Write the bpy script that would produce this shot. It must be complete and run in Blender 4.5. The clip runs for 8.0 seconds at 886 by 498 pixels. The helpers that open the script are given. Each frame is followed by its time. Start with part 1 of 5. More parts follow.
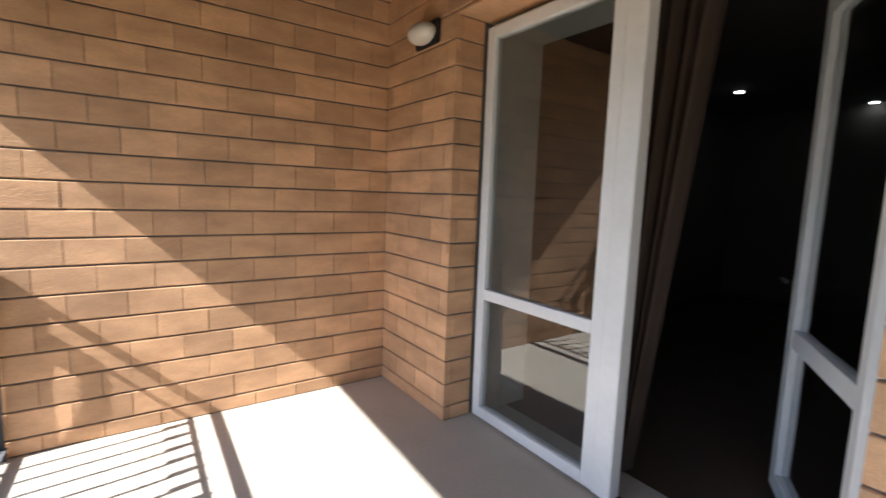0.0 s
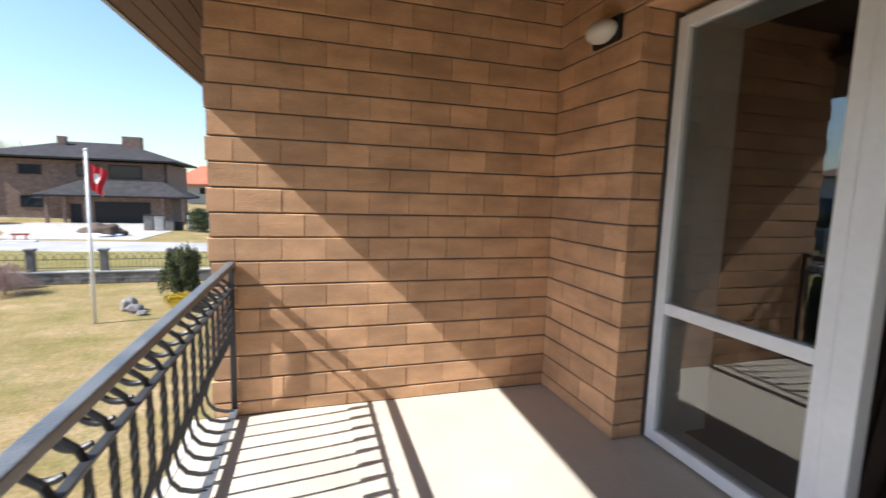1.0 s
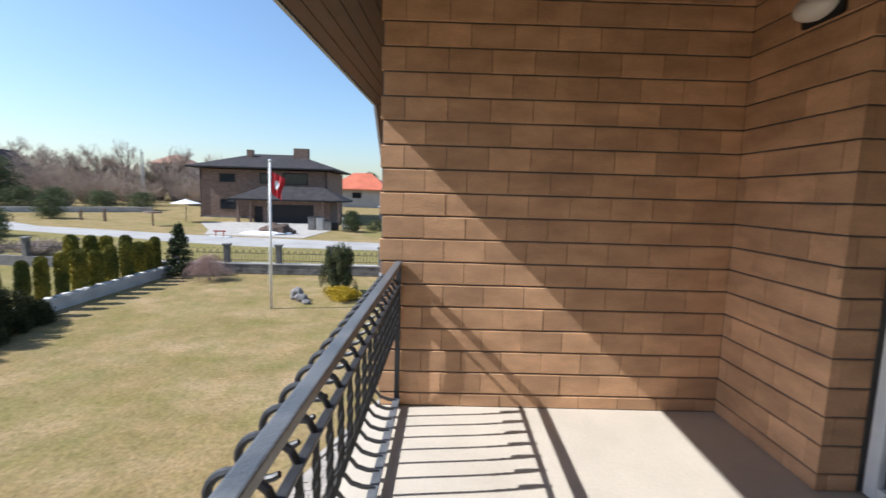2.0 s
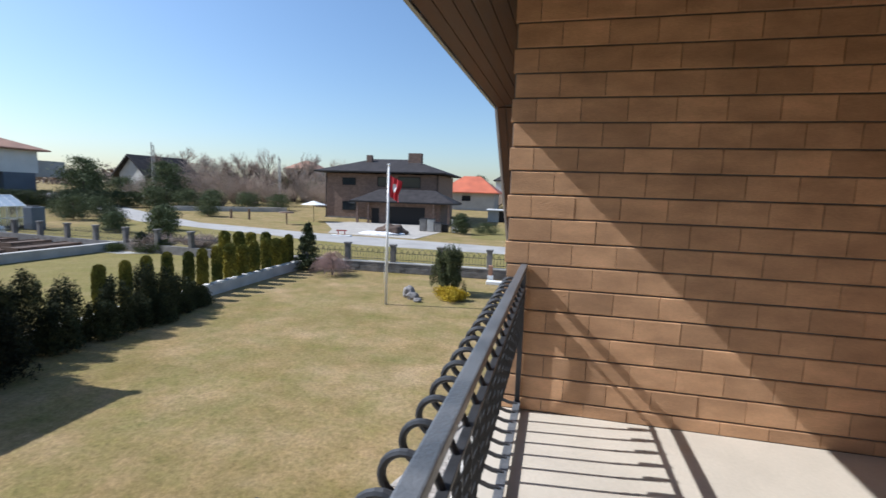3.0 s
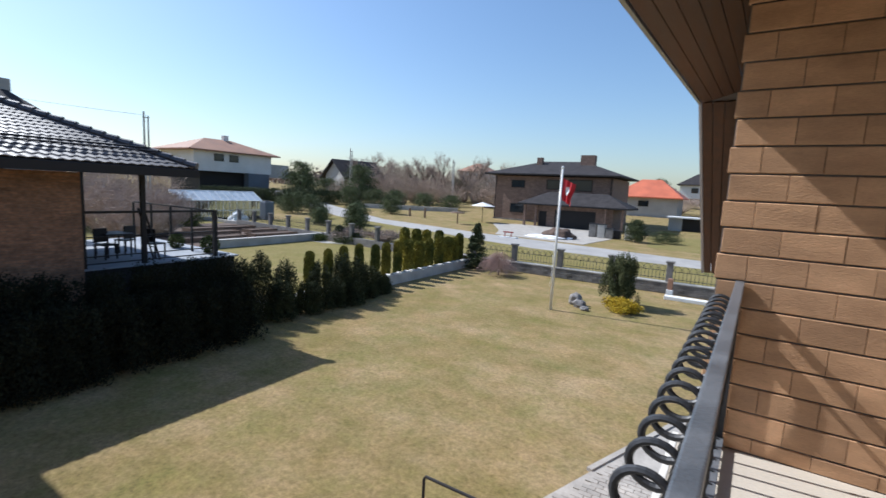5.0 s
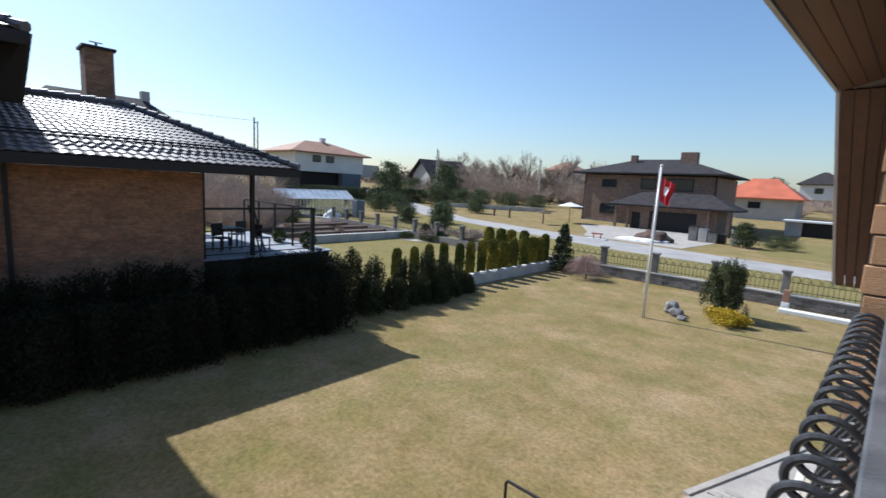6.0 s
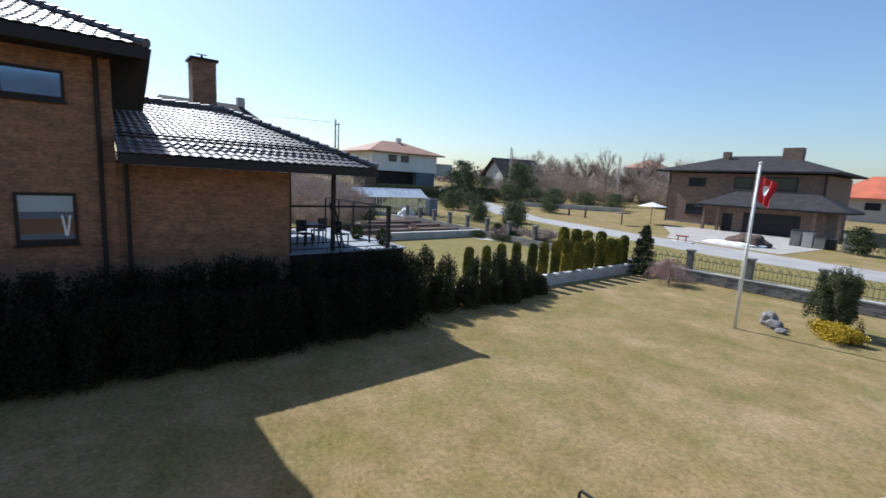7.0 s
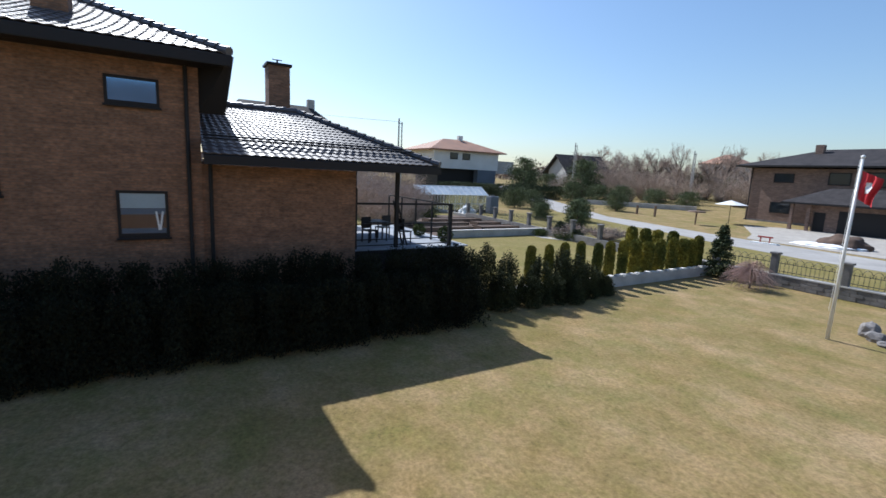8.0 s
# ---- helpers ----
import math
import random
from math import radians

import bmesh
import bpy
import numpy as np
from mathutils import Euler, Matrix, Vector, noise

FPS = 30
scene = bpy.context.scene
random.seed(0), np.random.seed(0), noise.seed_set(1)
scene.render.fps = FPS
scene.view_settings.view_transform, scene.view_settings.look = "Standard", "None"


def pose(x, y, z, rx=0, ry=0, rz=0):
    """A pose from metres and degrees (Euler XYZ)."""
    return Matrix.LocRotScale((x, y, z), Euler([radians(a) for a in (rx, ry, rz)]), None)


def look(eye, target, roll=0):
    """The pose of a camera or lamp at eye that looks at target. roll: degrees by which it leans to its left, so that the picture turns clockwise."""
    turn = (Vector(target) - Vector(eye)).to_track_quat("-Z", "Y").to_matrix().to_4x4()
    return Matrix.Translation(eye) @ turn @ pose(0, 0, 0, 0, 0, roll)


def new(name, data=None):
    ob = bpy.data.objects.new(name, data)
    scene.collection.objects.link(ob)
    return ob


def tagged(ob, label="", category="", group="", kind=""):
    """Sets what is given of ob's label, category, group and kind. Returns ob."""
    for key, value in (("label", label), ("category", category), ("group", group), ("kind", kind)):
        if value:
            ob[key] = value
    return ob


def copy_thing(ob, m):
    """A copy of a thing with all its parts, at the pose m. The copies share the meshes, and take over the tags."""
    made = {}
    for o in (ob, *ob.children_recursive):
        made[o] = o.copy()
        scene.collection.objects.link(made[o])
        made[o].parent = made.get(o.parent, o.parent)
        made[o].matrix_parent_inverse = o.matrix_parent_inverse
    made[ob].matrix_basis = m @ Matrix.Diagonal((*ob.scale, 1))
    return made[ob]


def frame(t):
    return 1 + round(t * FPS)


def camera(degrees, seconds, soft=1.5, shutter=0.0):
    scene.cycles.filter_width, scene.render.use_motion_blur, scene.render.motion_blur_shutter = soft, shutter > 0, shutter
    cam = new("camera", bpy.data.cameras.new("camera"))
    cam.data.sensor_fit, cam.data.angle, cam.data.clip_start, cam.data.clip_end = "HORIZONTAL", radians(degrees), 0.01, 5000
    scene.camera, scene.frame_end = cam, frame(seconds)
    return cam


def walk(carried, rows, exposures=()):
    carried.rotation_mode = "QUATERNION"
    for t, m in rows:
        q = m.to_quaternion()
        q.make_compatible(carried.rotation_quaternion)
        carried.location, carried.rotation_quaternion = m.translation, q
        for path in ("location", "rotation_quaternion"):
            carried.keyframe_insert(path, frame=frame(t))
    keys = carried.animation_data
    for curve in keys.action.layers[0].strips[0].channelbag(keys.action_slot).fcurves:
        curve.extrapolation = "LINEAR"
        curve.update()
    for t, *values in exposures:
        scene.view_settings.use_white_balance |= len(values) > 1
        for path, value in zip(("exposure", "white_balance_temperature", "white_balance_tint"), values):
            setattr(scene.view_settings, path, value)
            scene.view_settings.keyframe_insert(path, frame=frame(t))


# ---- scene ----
cam = camera(88.5, 8.0, soft=1.5, shutter=0.4)
PATH = [
    (0, (-1.551, -2.979, 1.381), (-0.374, -1.379, 1.146), 2.0),
    (0.5, (-1.624, -2.927, 1.381), (-0.702, -1.168, 1.146), 2.0),
    (1, (-1.703, -2.897, 1.382), (-1.066, -1.016, 1.145), 1.7),
    (1.5, (-1.787, -2.871, 1.382), (-1.441, -0.915, 1.144), 1.6),
    (2, (-1.856, -2.854, 1.379), (-1.786, -0.869, 1.142), 1.6),
    (3.5, (-2.021, -2.894, 1.37), (-2.599, -0.994, 1.133), 2.1),
    (4, (-2.055, -2.914, 1.367), (-2.792, -1.071, 1.128), 2.4),
    (4.5, (-2.082, -2.933, 1.365), (-2.976, -1.161, 1.118), 2.7),
    (6, (-2.184, -2.948, 1.369), (-3.523, -1.488, 1.091), 3.0),
    (6.5, (-2.211, -2.96, 1.369), (-3.666, -1.618, 1.079), 3.0),
    (7, (-2.233, -2.979, 1.37), (-3.781, -1.748, 1.071), 3.0),
    (7.5, (-2.253, -2.998, 1.371), (-3.885, -1.884, 1.058), 2.8),
    (8, (-2.271, -3.02, 1.371), (-3.964, -2.006, 1.049), 2.7),
]
EXPOSURES = [(0, 1.66, 5850, 10), (1, 1.20, 5900, 10), (2, 0.74, 5750, 10), (3.5, 0.46, 5650, 10), (4.5, 0.46, 5650, 10), (6, 0.45, 5650, 10), (8, 0.43, 5650, 10)]
walk(cam, [(t, look(eye, target, roll)) for t, eye, target, roll in PATH], EXPOSURES)

# ---- light: a clear spring sky and the sun ----
SUN_AZ, SUN_EL = radians(7.2), radians(44.2)
TO_SUN = Vector((-math.cos(SUN_AZ) * math.cos(SUN_EL), -math.sin(SUN_AZ) * math.cos(SUN_EL), math.sin(SUN_EL)))
world = bpy.data.worlds.new("sky")
scene.world = world
world.use_nodes = True
wn = world.node_tree.nodes
sky = wn.new("ShaderNodeTexSky")
sky.sky_type, sky.sun_disc = "NISHITA", False
sky.sun_elevation, sky.sun_rotation = SUN_EL, math.atan2(TO_SUN.x, TO_SUN.y)
sky.altitude, sky.air_density, sky.dust_density, sky.ozone_density = 100, 1.25, 1.0, 3.0
wn["Background"].inputs["Strength"].default_value = 0.100
world.node_tree.links.new(sky.outputs[0], wn["Background"].inputs["Color"])
sun = new("sun", bpy.data.lights.new("sun", "SUN"))
sun.data.energy, sun.data.angle, sun.data.color = 5.0, radians(0.53), (1.0, 0.94, 0.85)
sun.matrix_world = look(TO_SUN * 50, (0, 0, 0))


# ---- materials ----
def ramp(nt, fac, stops):
    r = nt.nodes.new("ShaderNodeValToRGB")
    while len(r.color_ramp.elements) < len(stops):
        r.color_ramp.elements.new(0.5)
    for e, (p, c) in zip(r.color_ramp.elements, stops):
        e.position, e.color = p, (*c, 1)
    nt.links.new(fac, r.inputs[0])
    return r.outputs[0]


def mix(nt, a, b, fac, mode="MIX"):
    m = nt.nodes.new("ShaderNodeMix")
    m.data_type, m.blend_type = "RGBA", mode
    for sock, v in ((m.inputs[0], fac), (m.inputs[6], a), (m.inputs[7], b)):
        if isinstance(v, (int, float)):
            sock.default_value = v
        elif isinstance(v, tuple):
            sock.default_value = (*v, 1)
        else:
            nt.links.new(v, sock)
    return m.outputs[2]


def noise_tex(nt, scale, detail=4, stretch=(1, 1, 1), coord="Position", rough=0.55):
    c = nt.nodes.new("ShaderNodeNewGeometry")
    mp = nt.nodes.new("ShaderNodeMapping")
    mp.inputs["Scale"].default_value = stretch
    n = nt.nodes.new("ShaderNodeTexNoise")
    n.inputs["Scale"].default_value, n.inputs["Detail"].default_value = scale, detail
    n.inputs["Roughness"].default_value = rough
    nt.links.new(c.outputs[coord], mp.inputs[0])
    nt.links.new(mp.outputs[0], n.inputs[0])
    return n.outputs[0]


def surface(name, color, rough=0.7, var=0.25, coarse=2.0, fine=40.0, bump=0.15, metal=0.0, tint=None, stretch=(1, 1, 1), by_piece=0.0, island=0.0, spec=0.5, fine_var=0.5):
    """A surface with stains at a coarse scale, grain at a fine one, and a bump; by_piece varies it from object to object."""
    m = bpy.data.materials.new(name)
    m.use_nodes = True
    nt = m.node_tree
    bs = nt.nodes["Principled BSDF"]
    bs.inputs["Roughness"].default_value, bs.inputs["Metallic"].default_value = rough, metal
    bs.inputs["Specular IOR Level"].default_value = spec
    dark = tuple(c * (1 - var) for c in color)
    light = tuple(min(1, c * (1 + var)) for c in (tint or color))
    big = noise_tex(nt, coarse, 4, stretch)
    col = ramp(nt, big, [(0.3, dark), (0.7, light)])
    small = noise_tex(nt, fine, 5, stretch)
    g = var * fine_var
    col = mix(nt, col, ramp(nt, small, [(0.3, (1 - g,) * 3), (0.7, (1 + g * 0.6,) * 3)]), 1.0, "MULTIPLY")
    for amount, node, out in ((by_piece, "ShaderNodeObjectInfo", "Random"), (island, "ShaderNodeNewGeometry", "Random Per Island")):
        if amount:
            src = nt.nodes.new(node)
            col = mix(nt, col, ramp(nt, src.outputs[out], [(0, (1 - amount, 1 - amount * 1.05, 1 - amount * 1.1)), (1, (1 + amount * 0.7, 1 + amount * 0.6, 1 + amount * 0.5))]), 1.0, "MULTIPLY")
    nt.links.new(col, bs.inputs["Base Color"])
    if bump:
        b = nt.nodes.new("ShaderNodeBump")
        b.inputs["Strength"].default_value, b.inputs["Distance"].default_value = bump, 0.02
        nt.links.new(small, b.inputs["Height"])
        nt.links.new(b.outputs[0], bs.inputs["Normal"])
    rr = ramp(nt, big, [(0.3, (max(0.03, rough - 0.08),) * 3), (0.7, (min(1, rough + 0.08),) * 3)])
    nt.links.new(rr, bs.inputs["Roughness"])
    return m


def glass(name, tint=(0.9, 0.95, 0.95), rough=0.0, ior=1.5):
    m = bpy.data.materials.new(name)
    m.use_nodes = True
    bs = m.node_tree.nodes["Principled BSDF"]
    bs.inputs["Base Color"].default_value = (*tint, 1)
    bs.inputs["Roughness"].default_value = rough
    bs.inputs["Transmission Weight"].default_value = 1.0
    bs.inputs["IOR"].default_value = ior
    return m


def glow(name, color, strength):
    m = bpy.data.materials.new(name)
    m.use_nodes = True
    bs = m.node_tree.nodes["Principled BSDF"]
    bs.inputs["Emission Color"].default_value, bs.inputs["Emission Strength"].default_value = (*color, 1), strength
    return m


def foliage(name, a, b, rough=0.75, scale=1.2):
    """Leaves: two greens mixed in clumps, and varied from leaf to leaf."""
    m = bpy.data.materials.new(name)
    m.use_nodes = True
    nt = m.node_tree
    bs = nt.nodes["Principled BSDF"]
    bs.inputs["Roughness"].default_value = rough
    bs.inputs["Specular IOR Level"].default_value = 0.25
    col = ramp(nt, noise_tex(nt, scale, 3), [(0.35, a), (0.65, b)])
    isl = nt.nodes.new("ShaderNodeNewGeometry")
    col = mix(nt, col, ramp(nt, isl.outputs["Random Per Island"], [(0, (0.55,) * 3), (1, (1.35,) * 3)]), 1.0, "MULTIPLY")
    nt.links.new(col, bs.inputs["Base Color"])
    return m


def masonry(name, a, b, joint, length=0.25, height=0.077, bump=0.5):
    """Small bricks on a wall that stays far off: two brick colours, pale joints, stains and relief."""
    m = bpy.data.materials.new(name)
    m.use_nodes = True
    nt = m.node_tree
    bs = nt.nodes["Principled BSDF"]
    bs.inputs["Roughness"].default_value = 0.88
    geo, sep, add, com = (nt.nodes.new("ShaderNode" + k) for k in ("NewGeometry", "SeparateXYZ", "Math", "CombineXYZ"))
    nt.links.new(geo.outputs["Position"], sep.inputs[0])
    nt.links.new(sep.outputs[0], add.inputs[0])
    nt.links.new(sep.outputs[1], add.inputs[1])
    nt.links.new(add.outputs[0], com.inputs[0])
    nt.links.new(sep.outputs[2], com.inputs[1])
    t = nt.nodes.new("ShaderNodeTexBrick")
    for key, v in (("Scale", 1.0), ("Brick Width", length), ("Row Height", height), ("Mortar Size", 0.008), ("Mortar Smooth", 0.3), ("Bias", 0.0)):
        t.inputs[key].default_value = v
    for key, v in (("Color1", a), ("Color2", b), ("Mortar", joint)):
        t.inputs[key].default_value = (*v, 1)
    nt.links.new(com.outputs[0], t.inputs[0])
    stain = ramp(nt, noise_tex(nt, 1.3, 6, (1, 1, 2.2), rough=0.7), [(0.3, (0.72,) * 3), (0.7, (1.2,) * 3)])
    col = mix(nt, t.outputs[0], stain, 1.0, "MULTIPLY")
    lump = noise_tex(nt, 9, 5, (1, 1, 2.5))
    col = mix(nt, col, ramp(nt, lump, [(0.3, (0.68,) * 3), (0.7, (1.3,) * 3)]), 1.0, "MULTIPLY")
    nt.links.new(col, bs.inputs["Base Color"])
    bp = nt.nodes.new("ShaderNodeBump")
    bp.inputs["Strength"].default_value, bp.inputs["Distance"].default_value = bump, 0.03
    nt.links.new(lump, bp.inputs["Height"])
    nt.links.new(bp.outputs[0], bs.inputs["Normal"])
    return m


BRICK = surface("tan brick", (0.57, 0.335, 0.182), 0.8, 0.18, 3.0, 60, 0.2, stretch=(1, 1, 2.5), tint=(0.62, 0.375, 0.21), by_piece=0.19)
MORTAR = surface("grey mortar", (0.16, 0.15, 0.14), 0.95, 0.2, 4, 90, 0.4)
CONCRETE = surface("pale balcony screed", (0.48, 0.425, 0.35), 0.75, 0.10, 1.6, 45, 0.12)
SLAB_EDGE = surface("whitewashed slab edge", (0.62, 0.59, 0.54), 0.8, 0.12, 3, 60, 0.2)
IRON = surface("painted wrought iron", (0.033, 0.034, 0.038), 0.45, 0.2, 14, 90, 0.08, spec=0.5)
RAIL = surface("grey-blue rail paint", (0.105, 0.115, 0.13), 0.38, 0.22, 9, 120, 0.15, tint=(0.125, 0.13, 0.14))
PVC = surface("white window frame", (0.80, 0.80, 0.79), 0.35, 0.06, 3, 30, 0.03)
PANE = glass("window glass", ior=1.75)
DARK_PANE = surface("dark window glass", (0.02, 0.025, 0.03), 0.05, 0.2, 1, 9, 0.0, spec=0.45)
# the blue of the reflected sky is put into this pane's base colour
SKY_PANE = surface("window glass tinted as blue sky", (0.20, 0.32, 0.48), 0.04, 0.05, 1, 9, 0.0, metal=0.75)
SOFFIT = surface("stained soffit boards", (0.075, 0.037, 0.018), 0.6, 0.3, 2, 30, 0.2, stretch=(8, 0.6, 8), island=0.15)
FASCIA = surface("grey metal drip edge", (0.30, 0.31, 0.32), 0.35, 0.1, 4, 30, 0.05, metal=0.6)
ROOM = surface("room plaster darkened as unlit", (0.11, 0.10, 0.09), 0.9, 0.1, 2, 30, 0.05)
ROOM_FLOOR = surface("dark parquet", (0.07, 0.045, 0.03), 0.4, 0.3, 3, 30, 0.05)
CURTAIN = surface("brown curtain", (0.06, 0.038, 0.028), 0.9, 0.2, 5, 80, 0.1)
LAMP_GLASS = surface("opal lamp glass", (0.72, 0.68, 0.60), 0.3, 0.05, 4, 20, 0.0)
DARK_METAL = surface("dark brown metal", (0.018, 0.016, 0.016), 0.6, 0.2, 5, 60, 0.05, spec=0.3)
WHITE = surface("white paint", (0.75, 0.75, 0.74), 0.5, 0.08, 2, 30, 0.05)
NB_BRICK = masonry("clinker brick", (0.29, 0.150, 0.082), (0.20, 0.108, 0.062), (0.19, 0.125, 0.085))
NB_TILE = surface("glazed dark roof tile", (0.06, 0.054, 0.058), 0.54, 0.3, 2, 20, 0.05, by_piece=0.2, island=0.2, spec=1.0)
FAR_BRICK = masonry("far brown brick", (0.25, 0.16, 0.12), (0.17, 0.11, 0.085), (0.20, 0.15, 0.12), 0.3, 0.11, 0.2)
FAR_TILE = surface("far slate-grey tile", (0.042, 0.038, 0.039), 0.8, 0.35, 1.2, 5, 0.5, spec=0.15)
ORANGE_TILE = surface("orange roof tile", (0.47, 0.125, 0.06), 0.6, 0.15, 0.5, 4, 0.2)
BROWN_TILE = surface("faded red-brown tile", (0.30, 0.16, 0.10), 0.7, 0.15, 0.5, 3, 0.2)
RENDER_WHITE = surface("white render", (0.66, 0.65, 0.63), 0.9, 0.08, 0.4, 5, 0.1)
RENDER_GREY = surface("grey render", (0.40, 0.385, 0.36), 0.9, 0.12, 0.5, 6, 0.1)
SLATE_BLUE = surface("slate-blue render", (0.13, 0.15, 0.18), 0.9, 0.12, 0.5, 6, 0.1)
STONE = surface("grey fence stone", (0.18, 0.17, 0.16), 0.9, 0.3, 2.5, 25, 0.4, by_piece=0.15)
BOULDER = surface("granite boulder", (0.21, 0.195, 0.185), 0.85, 0.35, 4, 40, 0.5)
GARDEN_CONCRETE = surface("weathered garden concrete", (0.42, 0.40, 0.37), 0.9, 0.18, 1.2, 18, 0.3)
ASPHALT = surface("sun-bleached asphalt", (0.31, 0.295, 0.275), 0.95, 0.16, 0.5, 7, 0.2, fine_var=0.6)
PAVER = surface("grey paving", (0.33, 0.305, 0.27), 0.9, 0.2, 1.5, 20, 0.3, by_piece=0.12)
SOIL = surface("dark soil", (0.085, 0.055, 0.04), 1.0, 0.3, 1.5, 15, 0.5)
TIMBER = surface("weathered timber", (0.16, 0.105, 0.07), 0.85, 0.25, 3, 30, 0.3, stretch=(1, 1, 6))
FLAG_RED = surface("red flag cloth", (0.55, 0.03, 0.04), 0.8, 0.12, 4, 60, 0.1)
POLE_WHITE = surface("white flagpole paint", (0.74, 0.73, 0.70), 0.35, 0.08, 3, 30, 0.03)
BARK = surface("grey-brown bark", (0.11, 0.085, 0.07), 0.95, 0.3, 4, 30, 0.5)
TWIG = surface("reddish bare twigs", (0.37, 0.29, 0.235), 0.95, 0.3, 2, 20, 0.2, island=0.25)
PINK_TWIG = surface("pinkish dry twigs", (0.42, 0.29, 0.25), 0.95, 0.3, 2, 20, 0.2, island=0.25)
SNOW = surface("old snow", (0.78, 0.79, 0.82), 0.8, 0.1, 2, 12, 0.3)
GREENHOUSE = glass("greenhouse sheet", (0.42, 0.50, 0.50), 0.06)
MILKY = surface("milky greenhouse roofing", (0.44, 0.49, 0.53), 0.3, 0.1, 1, 8, 0.05)
TERRACE = surface("blue-grey terrace tile", (0.27, 0.29, 0.32), 0.85, 0.12, 1, 10, 0.1)
RUST = surface("red paint", (0.30, 0.04, 0.03), 0.6, 0.15, 2, 20, 0.1)
REFLECTED_SKY = surface("grey-blue window reflection", (0.36, 0.42, 0.44), 0.7, 0.08, 2, 20, 0.03)
PLASTER = surface("pale window reveal", (0.62, 0.65, 0.60), 0.8, 0.08, 2, 20, 0.05)
WOODS = foliage("far winter woods", (0.24, 0.18, 0.15), (0.32, 0.25, 0.21), 0.95, 0.05)
LILAC = surface("dry brown twigs", (0.42, 0.34, 0.29), 0.95, 0.3, 2, 20, 0.2, island=0.25)
# needle colour lowered to near black to carry the hedge's deep shade
SHADE_LEAF = foliage("needles darkened for shade", (0.009, 0.012, 0.005), (0.017, 0.020, 0.009), 0.95)
THUJA_LEAF = foliage("thuja green", (0.085, 0.10, 0.02), (0.31, 0.255, 0.035), 0.8, 0.9)
SPRUCE_LEAF = foliage("spruce green", (0.045, 0.06, 0.024), (0.085, 0.10, 0.04))
PINE_LEAF = foliage("pine green", (0.07, 0.09, 0.038), (0.15, 0.17, 0.075))
GOLD_LEAF = foliage("golden shrub", (0.34, 0.235, 0.012), (0.55, 0.40, 0.025), 0.7, 5)
MOSS_LEAF = foliage("grey-green shrub", (0.05, 0.07, 0.02), (0.10, 0.12, 0.035), 0.8, 3)


def lawn_material(name="early spring lawn", lush=0.0):
    m = bpy.data.materials.new(name)
    m.use_nodes = True
    nt = m.node_tree
    bs = nt.nodes["Principled BSDF"]
    bs.inputs["Roughness"].default_value = 1.0
    bs.inputs["Specular IOR Level"].default_value = 0.1
    patches = noise_tex(nt, 0.45, 10, (1, 1.3, 1), rough=0.72)
    straw = ramp(nt, patches, [(0.34, (0.187, 0.143, 0.053)), (0.5, (0.259, 0.188, 0.089)), (0.66, (0.32, 0.233, 0.128))])
    green = ramp(nt, noise_tex(nt, 0.8, 9, rough=0.7), [(0.43, (0.0,) * 3), (0.68, (0.72,) * 3)])
    col = mix(nt, straw, (0.156, 0.147, 0.043), green)
    mottle = noise_tex(nt, 1.1, 9, (1.0, 0.8, 1), rough=0.74)
    col = mix(nt, col, ramp(nt, mottle, [(0.32, (0.83, 0.88, 0.83)), (0.5, (1.0, 1.0, 1.0)), (0.68, (1.16, 1.11, 1.13))]), 1.0, "MULTIPLY")
    if lush:
        col = mix(nt, col, (0.168, 0.153, 0.048), lush)
    blade = noise_tex(nt, 11, 12, (1, 1, 0.2), rough=0.88)
    col = mix(nt, col, ramp(nt, blade, [(0.33, (0.42,) * 3), (0.5, (0.97,) * 3), (0.67, (1.5,) * 3)]), 1.0, "MULTIPLY")
    nt.links.new(col, bs.inputs["Base Color"])
    b = nt.nodes.new("ShaderNodeBump")
    b.inputs["Strength"].default_value, b.inputs["Distance"].default_value = 0.6, 0.03
    nt.links.new(blade, b.inputs["Height"])
    nt.links.new(b.outputs[0], bs.inputs["Normal"])
    return m


LAWN = lawn_material()
LUSH_LAWN = lawn_material("greener lawn", 0.6)
UPRIGHT_LEAF = foliage("upright juniper", (0.05, 0.062, 0.026), (0.10, 0.108, 0.045), 0.9, 2.5)
JUNIPER_LEAF = foliage("dark juniper", (0.020, 0.027, 0.011), (0.05, 0.058, 0.022), 0.9, 2.0)


# ---- builders ----
def to_mesh(name, bm, smooth=False):
    me = bpy.data.meshes.new(name)
    bmesh.ops.recalc_face_normals(bm, faces=bm.faces[:]) if len(bm.faces) < 20000 else None
    bm.to_mesh(me)
    bm.free()
    if smooth:
        me.polygons.foreach_set("use_smooth", [True] * len(me.polygons))
    return me


def part(name, bm, material, parent=None, label="", at=None, smooth=False):
    """One mesh object under a thing, from a bmesh or a ready mesh, in the parent's own space."""
    me = to_mesh(name, bm, smooth) if isinstance(bm, bmesh.types.BMesh) else bm
    if material and not me.materials:
        me.materials.append(material)
    ob = new(name, me)
    if parent:
        ob.parent = parent
    if at is not None:
        ob.matrix_basis = at if isinstance(at, Matrix) else Matrix.Translation(at)
    if label:
        tagged(ob, label)
    return ob


def thing(name, at, label, category, group="", kind="", rz=0):
    ob = new(name)
    ob.empty_display_size = 0.1
    ob.matrix_basis = pose(*at, 0, 0, rz)
    return tagged(ob, label, category, group, kind)


def structure(name, bm, material, label, category, smooth=False):
    return tagged(part(name, bm, material, smooth=smooth), label, category, kind="structure")


